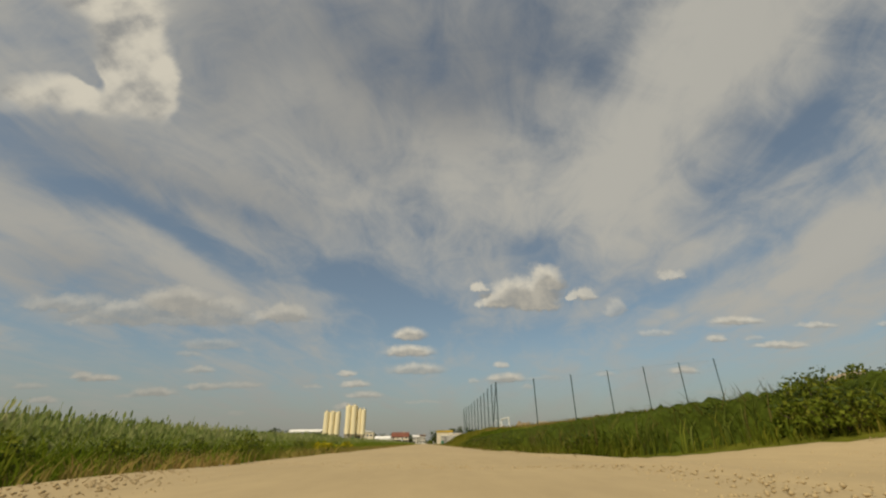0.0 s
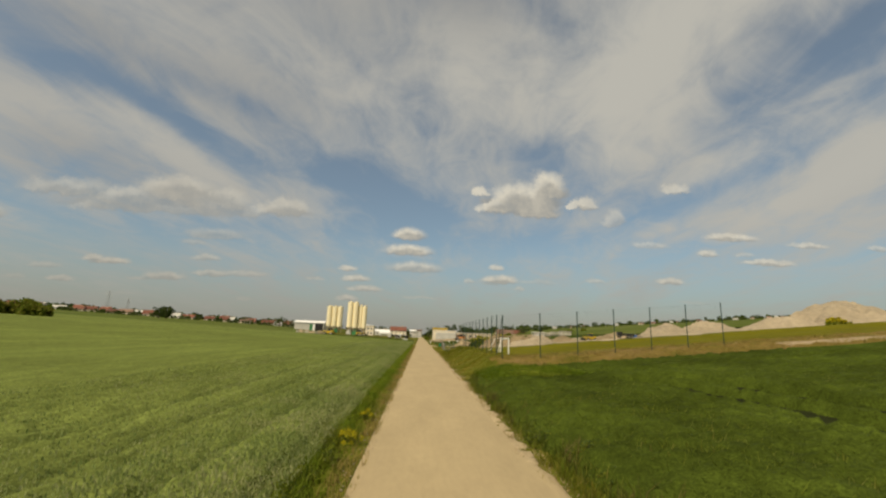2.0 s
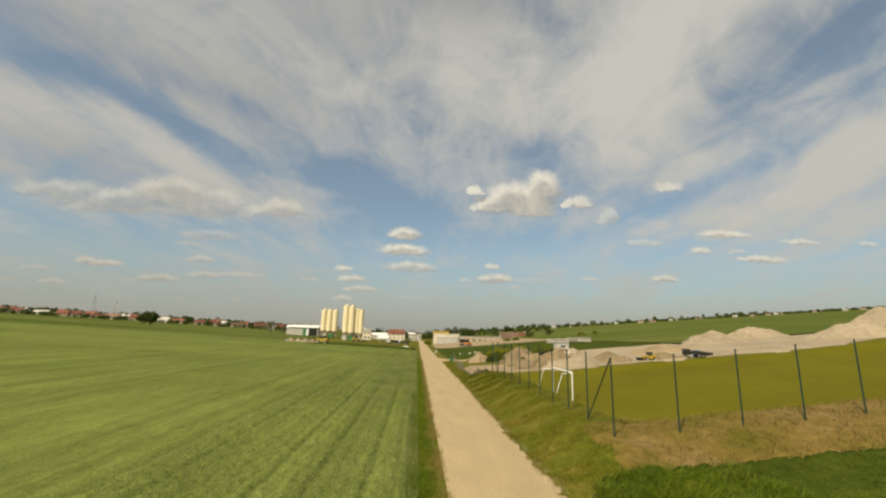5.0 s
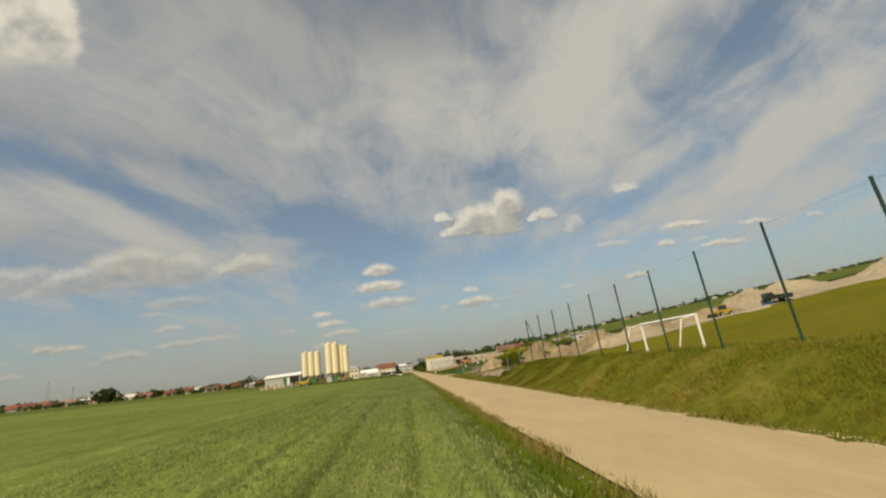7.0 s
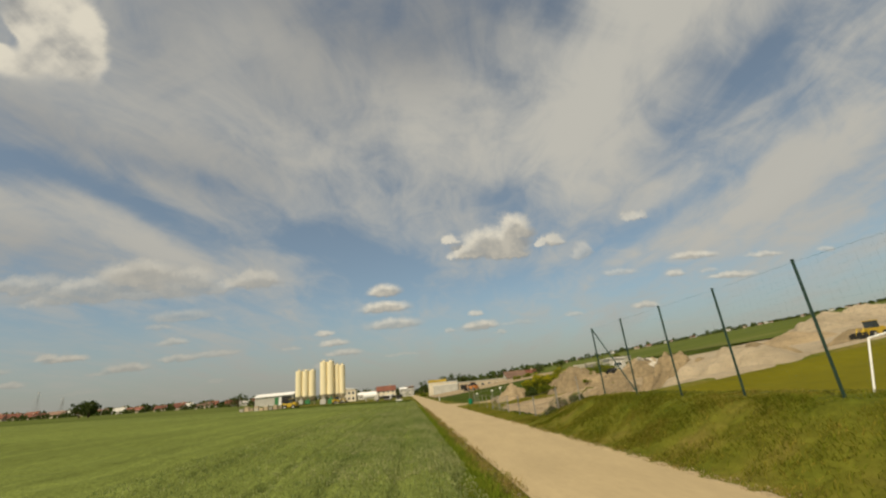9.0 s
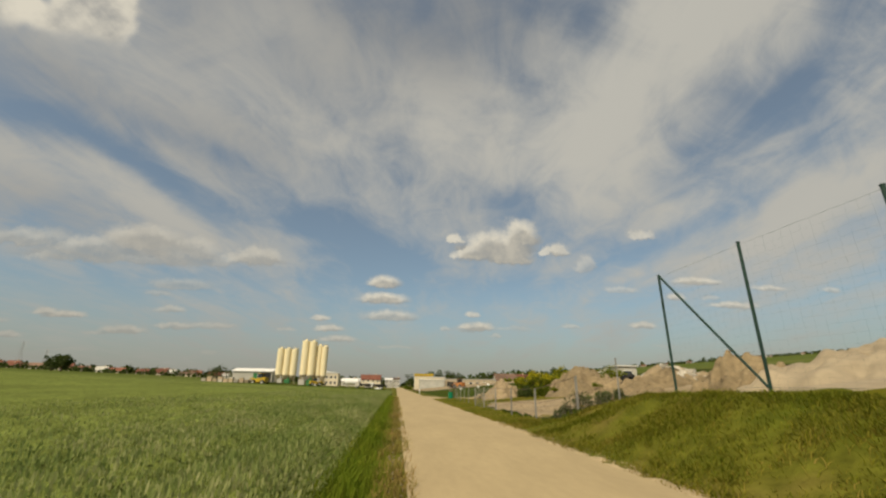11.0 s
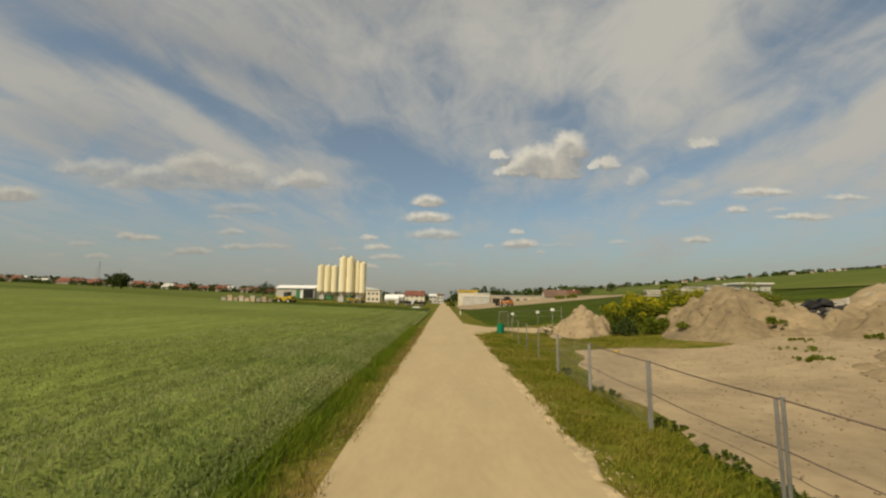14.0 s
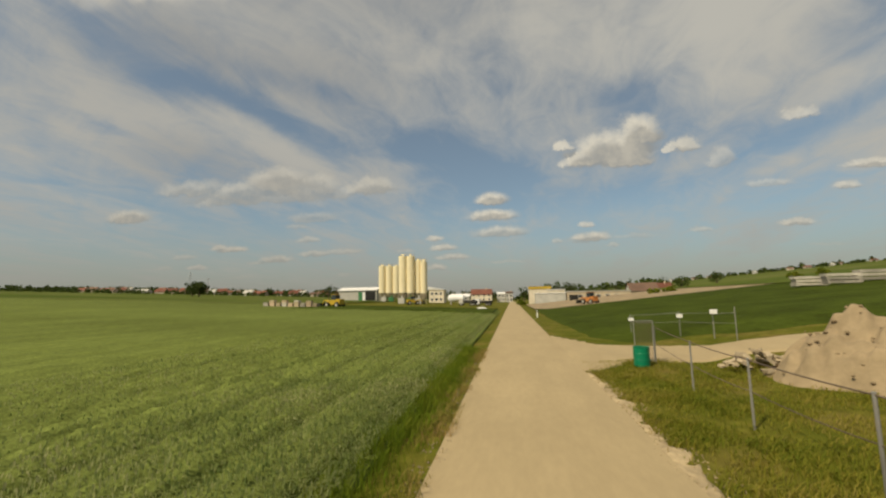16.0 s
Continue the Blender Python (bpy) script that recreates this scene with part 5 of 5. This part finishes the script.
    tube(bm, (0, 0, 1.9), (0, 0, 4.6), 0.35, n, r)
    part("hopper", bm, M["silo_leg"], ob)
    for k in range(4):
        a = math.pi / 4 + k * math.pi / 2
        bm = bmesh.new()
        tube(bm, (math.cos(a) * r * 0.93, math.sin(a) * r * 0.93, -0.5), (math.cos(a) * r * 0.93, math.sin(a) * r * 0.93, 5.2), 0.14, 6)
        part("leg", bm, M["silo_leg"], ob)
    bm = bmesh.new()
    tube(bm, (0, 0, h), (0, 0, h + 0.35), r * 0.98, n, r * 0.25)
    box(bm, -0.5, 0.5, -0.5, 0.5, h + 0.2, h + 0.9)
    part("top", bm, M["silo"], ob)
    bm = bmesh.new()
    for k in range(12):
        a = 2 * math.pi * k / 12
        b = 2 * math.pi * (k + 1) / 12
        tube(bm, (math.cos(a) * r, math.sin(a) * r, h), (math.cos(a) * r, math.sin(a) * r, h + 1.0), 0.025, 4)
        tube(bm, (math.cos(a) * r, math.sin(a) * r, h + 1.0), (math.cos(b) * r, math.sin(b) * r, h + 1.0), 0.025, 4)
    part("railing", bm, M["silo_leg"], ob)
    tagged(ob, "tall cream painted steel cement silo on legs", "silo", group="cement silos")


for i in range(3):
    silo(-70 + 3.95 * i, 329, 1.97, 19.2)
silo(-48.1, 290, 1.85, 20.8)
silo(-44.5, 290, 1.85, 20.8)
silo(-41.4, 291.5, 1.6, 19.0)
silo(-38.6, 290, 1.5, 18.6)
for i in range(5):
    bm = bmesh.new()
    box(bm, -1.3, 1.3, -1.0, 1.0, 0, 2.4)
    tube(bm, (0, 0, 2.2), (0.4, 0, 3.6), 0.35, 8)
    box(bm, -1.5, -1.3, -0.4, 0.4, 0, 1.8)
    x, y = (-68 + 4 * i, 325.5) if i < 2 else (-55 + 3.7 * i, 286)
    ob = new("dosing_unit", finish(bm, "dosing_unit", M["green_paint" if i % 2 else "grey_wall"]))
    ob.location = (x, y, float(ground(x, y)))
    tagged(ob, "boxy dosing machine below the cement silos", "machine", group="dosing machines")

hx, hy = -85.3, 338
hall = empty("storage_hall", (hx, hy, float(ground(hx, hy)) + 0.2))
hw = part("wall", gable_wall(bmesh.new(), 22, 12, 5.6, 7.0), M["grey_wall"], hall)
part("roof", gable(bmesh.new(), 22, 12, 5.6, 7.2, 0.6), M["roof_sheet"], hall, "pale sheet metal roof")
bm = bmesh.new()
box(bm, 0.5, 2.7, -6.12, -6.03, 0, 4.6)
part("door", bm, M["green_paint"], hw, "green steel door")
# open gateway drawn as a flat plate, the shade inside given by dark colour
bm = bmesh.new()
box(bm, 4.6, 10.4, -6.12, -6.03, 0, 4.9)
part("gate_opening", bm, M["dark"], hw, "dark plate painted as the shade inside an open gateway")
bm = bmesh.new()
box(bm, 2.9, 4.4, -6.1, -6.03, 0, 4.6)
part("panel", bm, M["white_paint"], hw)
tagged(hall, "grey storage hall with a pale shallow roof", "hall")

ox, oy = -40.5, 337
office = empty("office_building", (ox, oy, float(ground(ox, oy))))
bm = bmesh.new()
box(bm, -4.5, 3.6, -4, 5, -1, 7.0)
ow = part("wall", bm, M["cream_wall"], office)
bm = bmesh.new()
v = [bm.verts.new(p) for p in ((-4.9, -4.4, 8.6), (4.0, -4.4, 7.0), (4.0, 5.4, 7.0), (-4.9, 5.4, 8.6), (-4.9, -4.4, 6.95), (4.0, -4.4, 6.8), (4.0, 5.4, 6.8), (-4.9, 5.4, 6.95))]
for f in ((0, 1, 2, 3), (7, 6, 5, 4), (4, 5, 1, 0), (5, 6, 2, 1), (6, 7, 3, 2), (7, 4, 0, 3)):
    bm.faces.new([v[i] for i in f])
part("roof", bm, M["roof_sheet"], office)
windows(office, ow, [-2.8, -0.4, 2.0], [0.9, 4.0], 1.4, 1.5, -4)
tagged(office, "two-storey cream office with rows of windows", "building")

house(-22.5, 420, 15, 11, 5.4, 9.0, "cream_wall", "red_roof", "cream house with a red hipped roof by the road", n_win=4, floors=2)
house(-8.5, 430, 6, 8, 6.0, 7.2, "white_wall", "roof_sheet", "tall white house with a pale roof", n_win=2, floors=2)
house(-2.4, 425, 5, 8, 6.6, 7.6, "white_wall", "brown_roof", "narrow white house with dark windows", n_win=2, floors=2)
house(-36, 400, 13, 9, 3.4, 5.2, "white_wall", "roof_sheet", "low white workshop with a pale roof", n_win=3)


def block(name, x, y, w, d, h, wall, label, roof=None, n_win=0, roof_h=0.4, z=None):
    z = float(ground(x, y)) if z is None else z
    ob = empty(name, (x, y, z))
    bm = bmesh.new()
    box(bm, -w / 2, w / 2, -d / 2, d / 2, -1.5, h)
    wl = part("wall", bm, M[wall], ob)
    bm = bmesh.new()
    box(bm, -w / 2 - 0.25, w / 2 + 0.25, -d / 2 - 0.25, d / 2 + 0.25, h, h + roof_h)
    part("roof", bm, M[roof or wall], ob)
    if n_win:
        windows(ob, wl, [(-0.5 + (i + 0.5) / n_win) * w for i in range(n_win)], [h * 0.4], min(2.4, w / n_win * 0.5), h * 0.32, -d / 2)
    return tagged(ob, label, "building")


block("white_hall", 17.5, 318, 13.8, 9, 4.6, "white_wall", "low white sheet metal hall beside the road", "roof_sheet", z=0.2)
block("yellow_hall", 14.0, 338, 11, 8, 7.2, "cream_wall", "hall with a broad yellow roof edge", "yellow_paint", roof_h=1.3, z=0.2)
block("pale_hall", 22, 336, 9, 8, 6.4, "cream_wall", "low hall with a pale flat roof", "roof_sheet", z=0.2)
block("long_hall", 39, 318, 28, 10, 4.7, "beige_wall", "long low beige hall with a grey roof", "grey_wall", 7, z=0.6)
house(63, 330, 13, 10, 4.2, 8.0, "grey_wall", "brown_roof", "grey barn with a dark pitched roof", n_win=3, z=1.2, chimney=False)
house(76, 345, 12, 9, 4.0, 7.4, "white_wall", "red_roof", "white house with a red roof near the barns", n_win=3, z=2.0)
block("brick_shed", 75, 322, 9, 7, 4.0, "orange", "low shed of orange brick", "red_roof", z=2.0)
block("container", 25.5, 296, 3.4, 2.2, 2.4, "dark", "dark steel container at the edge of the field", "dark", roof_h=0.1)
block("white_cabin", 35, 142, 3.2, 2.6, 2.3, "white_wall", "small white site cabin behind the rubble", "roof_sheet", 1, 0.15)

for x, y, h, w in ((7.5, 392, 12, 8), (15, 402, 11, 9), (22, 404, 13, 10), (30, 403, 12.5, 10), (38, 402, 12, 9), (-14, 440, 9, 8), (48, 420, 9, 9), (58, 360, 7, 7), (70, 300, 5, 7), (82, 296, 5, 6), (-95, 372, 9, 9), (-108, 365, 8, 9), (-120, 370, 10, 10), (-78, 372, 8, 8), (-58, 380, 8, 9), (-30, 440, 9, 9), (-46, 420, 8, 8)):
    tree(x, y, h, w, "leafy tree standing among the buildings", leaves=520, seed=int(abs(x) * 3))
for x in (3.4, 47, 52, 90, 98):
    y = 300 if x < 10 else 262
    bush("bush", x, y, 2.6, 5, 4, "rounded green bush at the field edge", (("leaves", "leaf_light", 1),), 500, 0.35, int(x))


def far_row(name, n, x0, x1, y, high, label):
    """A far line of woodland: many clumps, uneven along its top."""
    lumps = []
    for i in range(n):
        x = x0 + (x1 - x0) * (i + rng.random()) / n
        yy = y + rng.uniform(-30, 30)
        h = high * rng.uniform(0.35, 1.0)
        lumps.append((x, yy, float(ground(x, yy)) + h * 0.45, h * 0.6))
    return stuff(name, crown(name, lumps, n * 26, high * 0.22, M["leaf"]), label, "woodland")


for i, (x, y, h) in enumerate(((-109.5, 139, 6.0), (-115, 141, 6.8), (-120, 136, 6.2), (-126, 139, 7.0), (-131, 134, 6.6))):
    bush("tree", x, y, h, 9.5, 8, "round dark green leafy tree in a grove in the wheat", (("crown", "weed_blade", 1.0),), 3600, 0.42, 60 + i, 22)

far_row("far_woods", 130, -1500, 1300, 1500, 17, "far dark woodland along the horizon")
far_row("far_woods", 420, 120, 1500, 1080, 8, "far hedges and trees on the hillside")
far_row("village_trees", 260, -760, -120, 612, 9, "distant trees behind the village")
far_row("village_trees", 150, -700, -120, 505, 5.5, "distant trees and hedges among the houses")
far_row("far_woods", 40, -120, 160, 560, 10, "distant trees behind the buildings")
for i in range(18):
    x = 330 + 49 * i + 12 * math.sin(i * 2.3)
    k = (2, 1, 0, 2, 1, 0)[i % 6]
    wall, roof, label = LOOKS[k]
    house(x, 1040 + 40 * math.sin(i * 1.1), 9 + 3 * math.sin(i * 1.7), 7, 3.0, 5.2, wall, roof, label, n_win=3, chimney=False)


# ---------------------------------------------------------------- stores and machines on the left
def pallet_stack(x, y, rz, k):
    ob = empty("pallet_stack", (x, y, float(ground(x, y)) + 0.3), rz)
    for j in range(1 + k % 2):
        bm = bmesh.new()
        for b in (-0.5, 0, 0.5):
            box(bm, -0.6, 0.6, b - 0.05, b + 0.05, j * 1.05, j * 1.05 + 0.1)
        box(bm, -0.6, 0.6, -0.6, 0.6, j * 1.05 + 0.1, j * 1.05 + 0.14)
        part("pallet", bm, M["pallet"], ob)
        bm = bmesh.new()
        box(bm, -0.56, 0.56, -0.56, 0.56, j * 1.05 + 0.14, j * 1.05 + (1.02 if j == 0 else 0.5))
        part("load", bm, M[("rubble", "pallet", "stone")[(k + j) % 3]], ob, "blocks packed in a cube")
    tagged(ob, "loaded pallet of pale building blocks on the works yard", "pallet", group="pallets at the works")


for i in range(9):
    pallet_stack(-54.5 + 1.3 * i, 196.5 + 0.3 * i, 3 * math.sin(i * 2.2), i)


def wheel(parent, x, y, r, w):
    bm = bmesh.new()
    tube(bm, (x - w / 2, y, r), (x + w / 2, y, r), r, 18)
    t = part("wheel", bm, M["rubber"], parent)
    bm = bmesh.new()
    tube(bm, (x - w / 2 - 0.02, y, r), (x + w / 2 + 0.02, y, r), r * 0.5, 12)
    part("rim", bm, M["grey_wall"], t)


def loader(x, y, rz, paint="yellow_paint", label="yellow wheel loader standing on the site", size=1.0):
    ob = empty("wheel_loader", (x, y, float(ground(x, y)) + 0.1), rz)
    ob.scale = (size,) * 3
    bm = bmesh.new()
    box(bm, -0.9, 0.9, -2.6, 0.2, 0.8, 1.9)
    box(bm, -0.7, 0.7, -2.7, -1.4, 1.9, 2.1)
    box(bm, -0.6, 0.6, 0.2, 1.8, 0.7, 1.5)
    part("body", bm, M[paint], ob)
    bm = bmesh.new()
    box(bm, -0.75, 0.75, -1.3, 0.1, 1.9, 3.1)
    cab = part("cab", bm, M["window"], ob)
    bm = bmesh.new()
    box(bm, -0.82, 0.82, -1.38, 0.18, 3.1, 3.22)
    part("cab_roof", bm, M[paint], cab)
    for s in (-0.5, 0.5):
        bm = bmesh.new()
        tube(bm, (s, 1.0, 1.5), (s, 2.6, 1.9), 0.12, 8)
        tube(bm, (s, 2.6, 1.9), (s, 3.3, 0.8), 0.11, 8)
        part("arm", bm, M[paint], ob)
    bm = bmesh.new()
    box(bm, -1.25, 1.25, 3.2, 3.3, 0.2, 1.2)
    box(bm, -1.25, 1.25, 3.3, 4.2, 0.2, 0.3)
    for s in (-1.25, 1.2):
        box(bm, s, s + 0.05, 3.3, 4.0, 0.3, 1.0)
    part("bucket", bm, M["dark"], ob)
    for sx in (-0.95, 0.95):
        for sy in (-1.9, 1.2):
            wheel(ob, sx, sy, 0.7, 0.5)
    return tagged(ob, label, "loader")


loader(-43.2, 206.5, 70)
loader(-36.5, 262, -60)
loader(30.4, 91.4, 100, size=0.42)
loader(20.5, 232, 30, "orange", "orange wheel loader standing at the field edge")


def truck(x, y, rz, paint, label, size=1.0):
    ob = empty("truck", (x, y, float(ground(x, y)) + 0.05), rz)
    ob.scale = (size,) * 3
    bm = bmesh.new()
    box(bm, -1.15, 1.15, 1.6, 3.4, 0.7, 2.6)
    bmesh.ops.bevel(bm, geom=bm.edges[:], offset=0.12, segments=2, affect="EDGES")
    cab = part("cab", bm, M[paint], ob)
    bm = bmesh.new()
    box(bm, -1.0, 1.0, 3.38, 3.43, 1.6, 2.4)
    part("windscreen", bm, M["window"], cab)
    bm = bmesh.new()
    box(bm, -1.2, 1.2, -3.4, 1.4, 0.9, 1.05)
    for s in (-1.2, 1.12):
        box(bm, s, s + 0.08, -3.4, 1.4, 1.05, 1.9)
    box(bm, -1.12, 1.12, -3.4, -3.32, 1.05, 1.9)
    box(bm, -1.12, 1.12, 1.32, 1.4, 1.05, 2.0)
    part("load_bed", bm, M["dark"], ob)
    for sx in (-0.95, 0.95):
        for sy in (-2.4, -1.3, 2.5):
            wheel(ob, sx, sy, 0.48, 0.3)
    return tagged(ob, label, "truck")


truck(36.6, 90.2, 85, "dark", "dark tipper truck parked on the sand", 0.42)
truck(43.0, 97.5, 100, "blue_paint", "small blue truck between the heaps", 0.45)
truck(-17, 268, 80, "grey_wall", "grey truck parked near the cement works")
truck(-11.5, 276, 75, "white_paint", "white truck parked near the road")

tz = float(ground(-24.4, 290))
tank = empty("tank_trailer", (-24.4, 290, tz))
bm = bmesh.new()
tube(bm, (-3.2, 0, 2.6), (3.2, 0, 2.6), 1.5, 20)
tube(bm, (-3.6, 0, 2.6), (-3.2, 0, 2.6), 0.8, 20, 1.5)
tube(bm, (3.2, 0, 2.6), (3.6, 0, 2.6), 1.5, 20, 0.8)
part("tank", bm, M["white_paint"], tank, smooth=False)
for s in (-2.2, 2.2):
    bm = bmesh.new()
    box(bm, s - 0.2, s + 0.2, -1.2, 1.2, 0, 1.6)
    part("saddle", bm, M["grey_wall"], tank)
tagged(tank, "round white tank lying on concrete saddles", "tank")

heap("tarp_heap", -8.6, 219, 3.6, 0.8, M["white_paint"], "low heap under a white tarpaulin by the road", 21, 2.2, 1.6)
marker = empty("marker_post", (3.1, 176, 0))
bm = bmesh.new()
tube(bm, (0, 0, -0.2), (0, 0, 1.0), 0.09, 8)
part("post", bm, M["white_paint"], marker)
bm = bmesh.new()
tube(bm, (0, 0, 0.7), (0, 0, 0.85), 0.095, 8)
part("band", bm, M["dark"], marker)
tagged(marker, "short white marker post beside the road", "post")

for i in range(4):
    for j in range(3):
        x, y = 50.5 + 2.1 * i, 193 - 4.2 * i
        bm = bmesh.new()
        box(bm, -2.3, 2.3, -0.9, 0.9, 0, 0.42)
        box(bm, -2.2, -1.9, -0.85, 0.85, -0.14, 0)
        box(bm, 1.9, 2.2, -0.85, 0.85, -0.14, 0)
        ob = new("concrete_slab", finish(bm, "concrete_slab", M["rubble"]))
        ob.matrix_basis = pose(x + 0.15 * math.sin(i + 2 * j), y, float(ground(x, y)) + 0.4 + 0.57 * j, 0, 0, -8)
        tagged(ob, "pale concrete slab in a stack at the field edge", "slab", group="stacked concrete slabs")
tagged(new("dry_strip", sheet("dry_strip", steps((5, 95, 3)), steps((220, 297, 6)), 0.15, M["sand"], height=lambda X, Y: ground(X, Y) + 0.12)), "straw-coloured dry strip in front of the halls", "field", kind="structure")

def pylon(x, y, h, label):
    """A lattice mast with three pairs of arms."""
    ob = empty("pylon", (x, y, float(ground(x, y)) - 0.3))
    w = h * 0.09
    for sx, sy in ((-1, -1), (1, -1), (1, 1), (-1, 1)):
        bm = bmesh.new()
        tube(bm, (sx * w, sy * w, 0), (sx * 0.3, sy * 0.3, h), 0.09, 6, 0.06)
        part("leg", bm, M["galvanised"], ob)
    bm = bmesh.new()
    for i in range(9):
        a, b = i / 9, (i + 1) / 9
        ra, rb = w + (0.3 - w) * a, w + (0.3 - w) * b
        for s in (-1, 1):
            tube(bm, (-ra, s * ra, h * a), (rb, s * rb, h * b), 0.035, 5)
            tube(bm, (ra, s * ra, h * a), (-rb, s * rb, h * b), 0.035, 5)
    part("lattice", bm, M["galvanised"], ob)
    for q, s in ((0.7, 0.20), (0.82, 0.16), (0.94, 0.12)):
        bm = bmesh.new()
        tube(bm, (-h * s, 0, h * q), (h * s, 0, h * q), 0.07, 6)
        part("arm", bm, M["galvanised"], ob)
    return tagged(ob, label, "pylon", group="power pylons")


pylon(-440, 620, 31, "grey lattice power pylon on the far hill")
pylon(-412, 620, 23, "smaller grey lattice power pylon on the far hill")

# bushes and weeds of the site
bush("flowering_bush", 15.0, 127.2, 3.5, 6.6, 6.4, "green bush full of bright yellow flowers", (("leaves", "leaf_light", 0.8), ("blossom", "rape", 0.4)), 9500, 0.075, 3, 44)
bush("flowering_bush", 20.5, 129.5, 3.9, 7.5, 5.0, "broad bush with yellow flowers behind the mound", (("leaves", "leaf_light", 0.8), ("blossom", "rape", 0.28)), 8500, 0.08, 4, 44)
bush("bush", 26.5, 131.0, 3.6, 8.0, 4.5, "dense green bush behind the earth mound", (("leaves", "leaf_light", 1),), 6000, 0.09, 5, 44)
bush("flowering_bush", 17.6, 128.8, 3.0, 7.5, 5.0, "low bush with few yellow flowers behind the sand heap", (("leaves", "leaf_light", 0.9), ("blossom", "rape", 0.2)), 7500, 0.08, 11, 44)
bush("bush", 13.0, 124.4, 1.4, 2.6, 2.2, "low dark green bush beside the sand heap", (("leaves", "leaf", 1),), 2000, 0.08, 6)
bush("bush", 15.0, 123.6, 1.6, 3.6, 2.0, "low weeds at the foot of the bushes", (("leaves", "leaf_light", 1),), 2400, 0.08, 7)
for i, (x, y, h, w) in enumerate(((5.6, 92.5, 1.25, 1.9), (6.5, 92.3, 1.1, 1.9), (7.3, 92.0, 0.8, 1.6), (6.3, 90.5, 0.75, 1.1), (5.1, 93.0, 0.7, 1.3))):
    bush("dusty_bush", x, y, h, w, w * 0.8, "dusty twiggy grey-green shrub against the site fence", (("leaves", "leaf_dusty", 0.7), ("dark_leaves", "leaf", 0.3)), 1500, 0.032, 8 + i, 26)
bush("flowering_bush", 98, 110, 2.0, 9, 4, "yellow flowering weeds on the big sand heap", (("leaves", "leaf_light", 0.5), ("blossom", "rape", 0.6)), 1800, 0.3, 10)
for i, (x, y, h, w) in enumerate(((16.6, 118.6, 0.55, 1.4), (18.4, 117.6, 0.5, 1.6), (20.2, 119.2, 0.7, 1.5), (20.5, 113.6, 0.4, 2.4), (15.6, 112.5, 0.35, 2.4), (24, 115.0, 0.4, 2.0), (14.2, 110.4, 0.35, 2.0), (14.9, 120.6, 0.5, 1.2), (17.6, 115.0, 0.3, 2.2))):
    z = float(ground(x, y))
    q = math.hypot((x - 18.6) / 5.6, (y - 121.8) / 6.4) / 0.83
    lift = 2.7 * (1 - min(1, q) ** 1.25) if q < 1 else 0.0
    b = bush("weed_tuft", x, y, h, w, w * 0.8, "tuft of green weeds on the bare earth", (("leaves", "leaf_light", 1),), 700, 0.05, 20 + i)
    b.location.z = z + lift - 0.05
for i, y in enumerate((91.2, 92.4, 93.4, 94.4, 95.5, 96.6, 97.8, 99.0, 100.2, 101.8, 103.8, 107.4, 111.2)):
    bush("weed_tuft", 4.85 + 0.12 * math.sin(i * 2.0), y, 0.24 + 0.06 * math.sin(i), 0.8, 1.7, "low weeds along the foot of the site fence", (("leaves", "leaf_light", 0.7), ("dark_leaves", "leaf", 0.3)), 900, 0.028, 40 + i)
for i in range(26):
    x, y = 4.9 + 0.16 * i + 0.3 * math.sin(i * 2.7), 18.75 + 0.11 * i + 0.5 * math.sin(i * 1.9) ** 2
    bush("weed_clump", x, y, 0.62 + 0.16 * math.sin(i * 1.7), 1.1, 1.1, "leafy clump of tall weeds beside the loose gravel", (("leaves", "leaf_light", 0.85), ("dark_leaves", "leaf", 0.15)), 1500, 0.026, 100 + i, 30)
for i in range(12):
    x, y = -3.15 + 0.2 * math.sin(i * 2.3), 15.6 + 1.15 * i
    bush("weed_clump", x, y, 0.52 + 0.1 * math.sin(i * 1.3), 0.9, 1.2, "leafy clump of weeds on the verge by the wheat", (("leaves", "leaf_light", 0.9), ("dark_leaves", "leaf", 0.1)), 1100, 0.022, 140 + i, 30)
for i in range(16):
    x, y = (float(gravel_edge(18.6 + 1.9 * i)) + 0.9 + 0.4 * math.sin(i * 2.2), 18.8 + 1.9 * i)
    bush("weed_clump", x, y, 0.55 + 0.12 * math.sin(i * 1.7), 1.3, 1.3, "leafy clump of tall roadside weeds", (("leaves", "leaf_light", 0.85), ("dark_leaves", "leaf", 0.15)), 1400, 0.028, 60 + i, 30)


# the works and the buildings beyond the fields, set to their true distance and size
to_size = Matrix.Translation((0, 104, 0)) @ Matrix.Scale(0.947, 4) @ Matrix.Translation((0, -104, 0))
for ob in list(scene.objects):
    if ob.parent is None and ob.type in ("EMPTY", "MESH") and 185 < ob.location.y < 450 and ob is not cam:
        ob.matrix_basis = to_size @ ob.matrix_basis

bush("flower_tuft", -2.75, 28.0, 0.5, 0.9, 1.8, "tuft of yellow flowers on the grass verge", (("leaves", "leaf_light", 0.5), ("blossom", "rape", 0.5)), 900, 0.035, 81)
bush("flower_tuft", -2.7, 31.5, 0.4, 0.7, 1.4, "tuft of yellow flowers on the grass verge", (("leaves", "leaf_light", 0.5), ("blossom", "rape", 0.5)), 700, 0.035, 82)
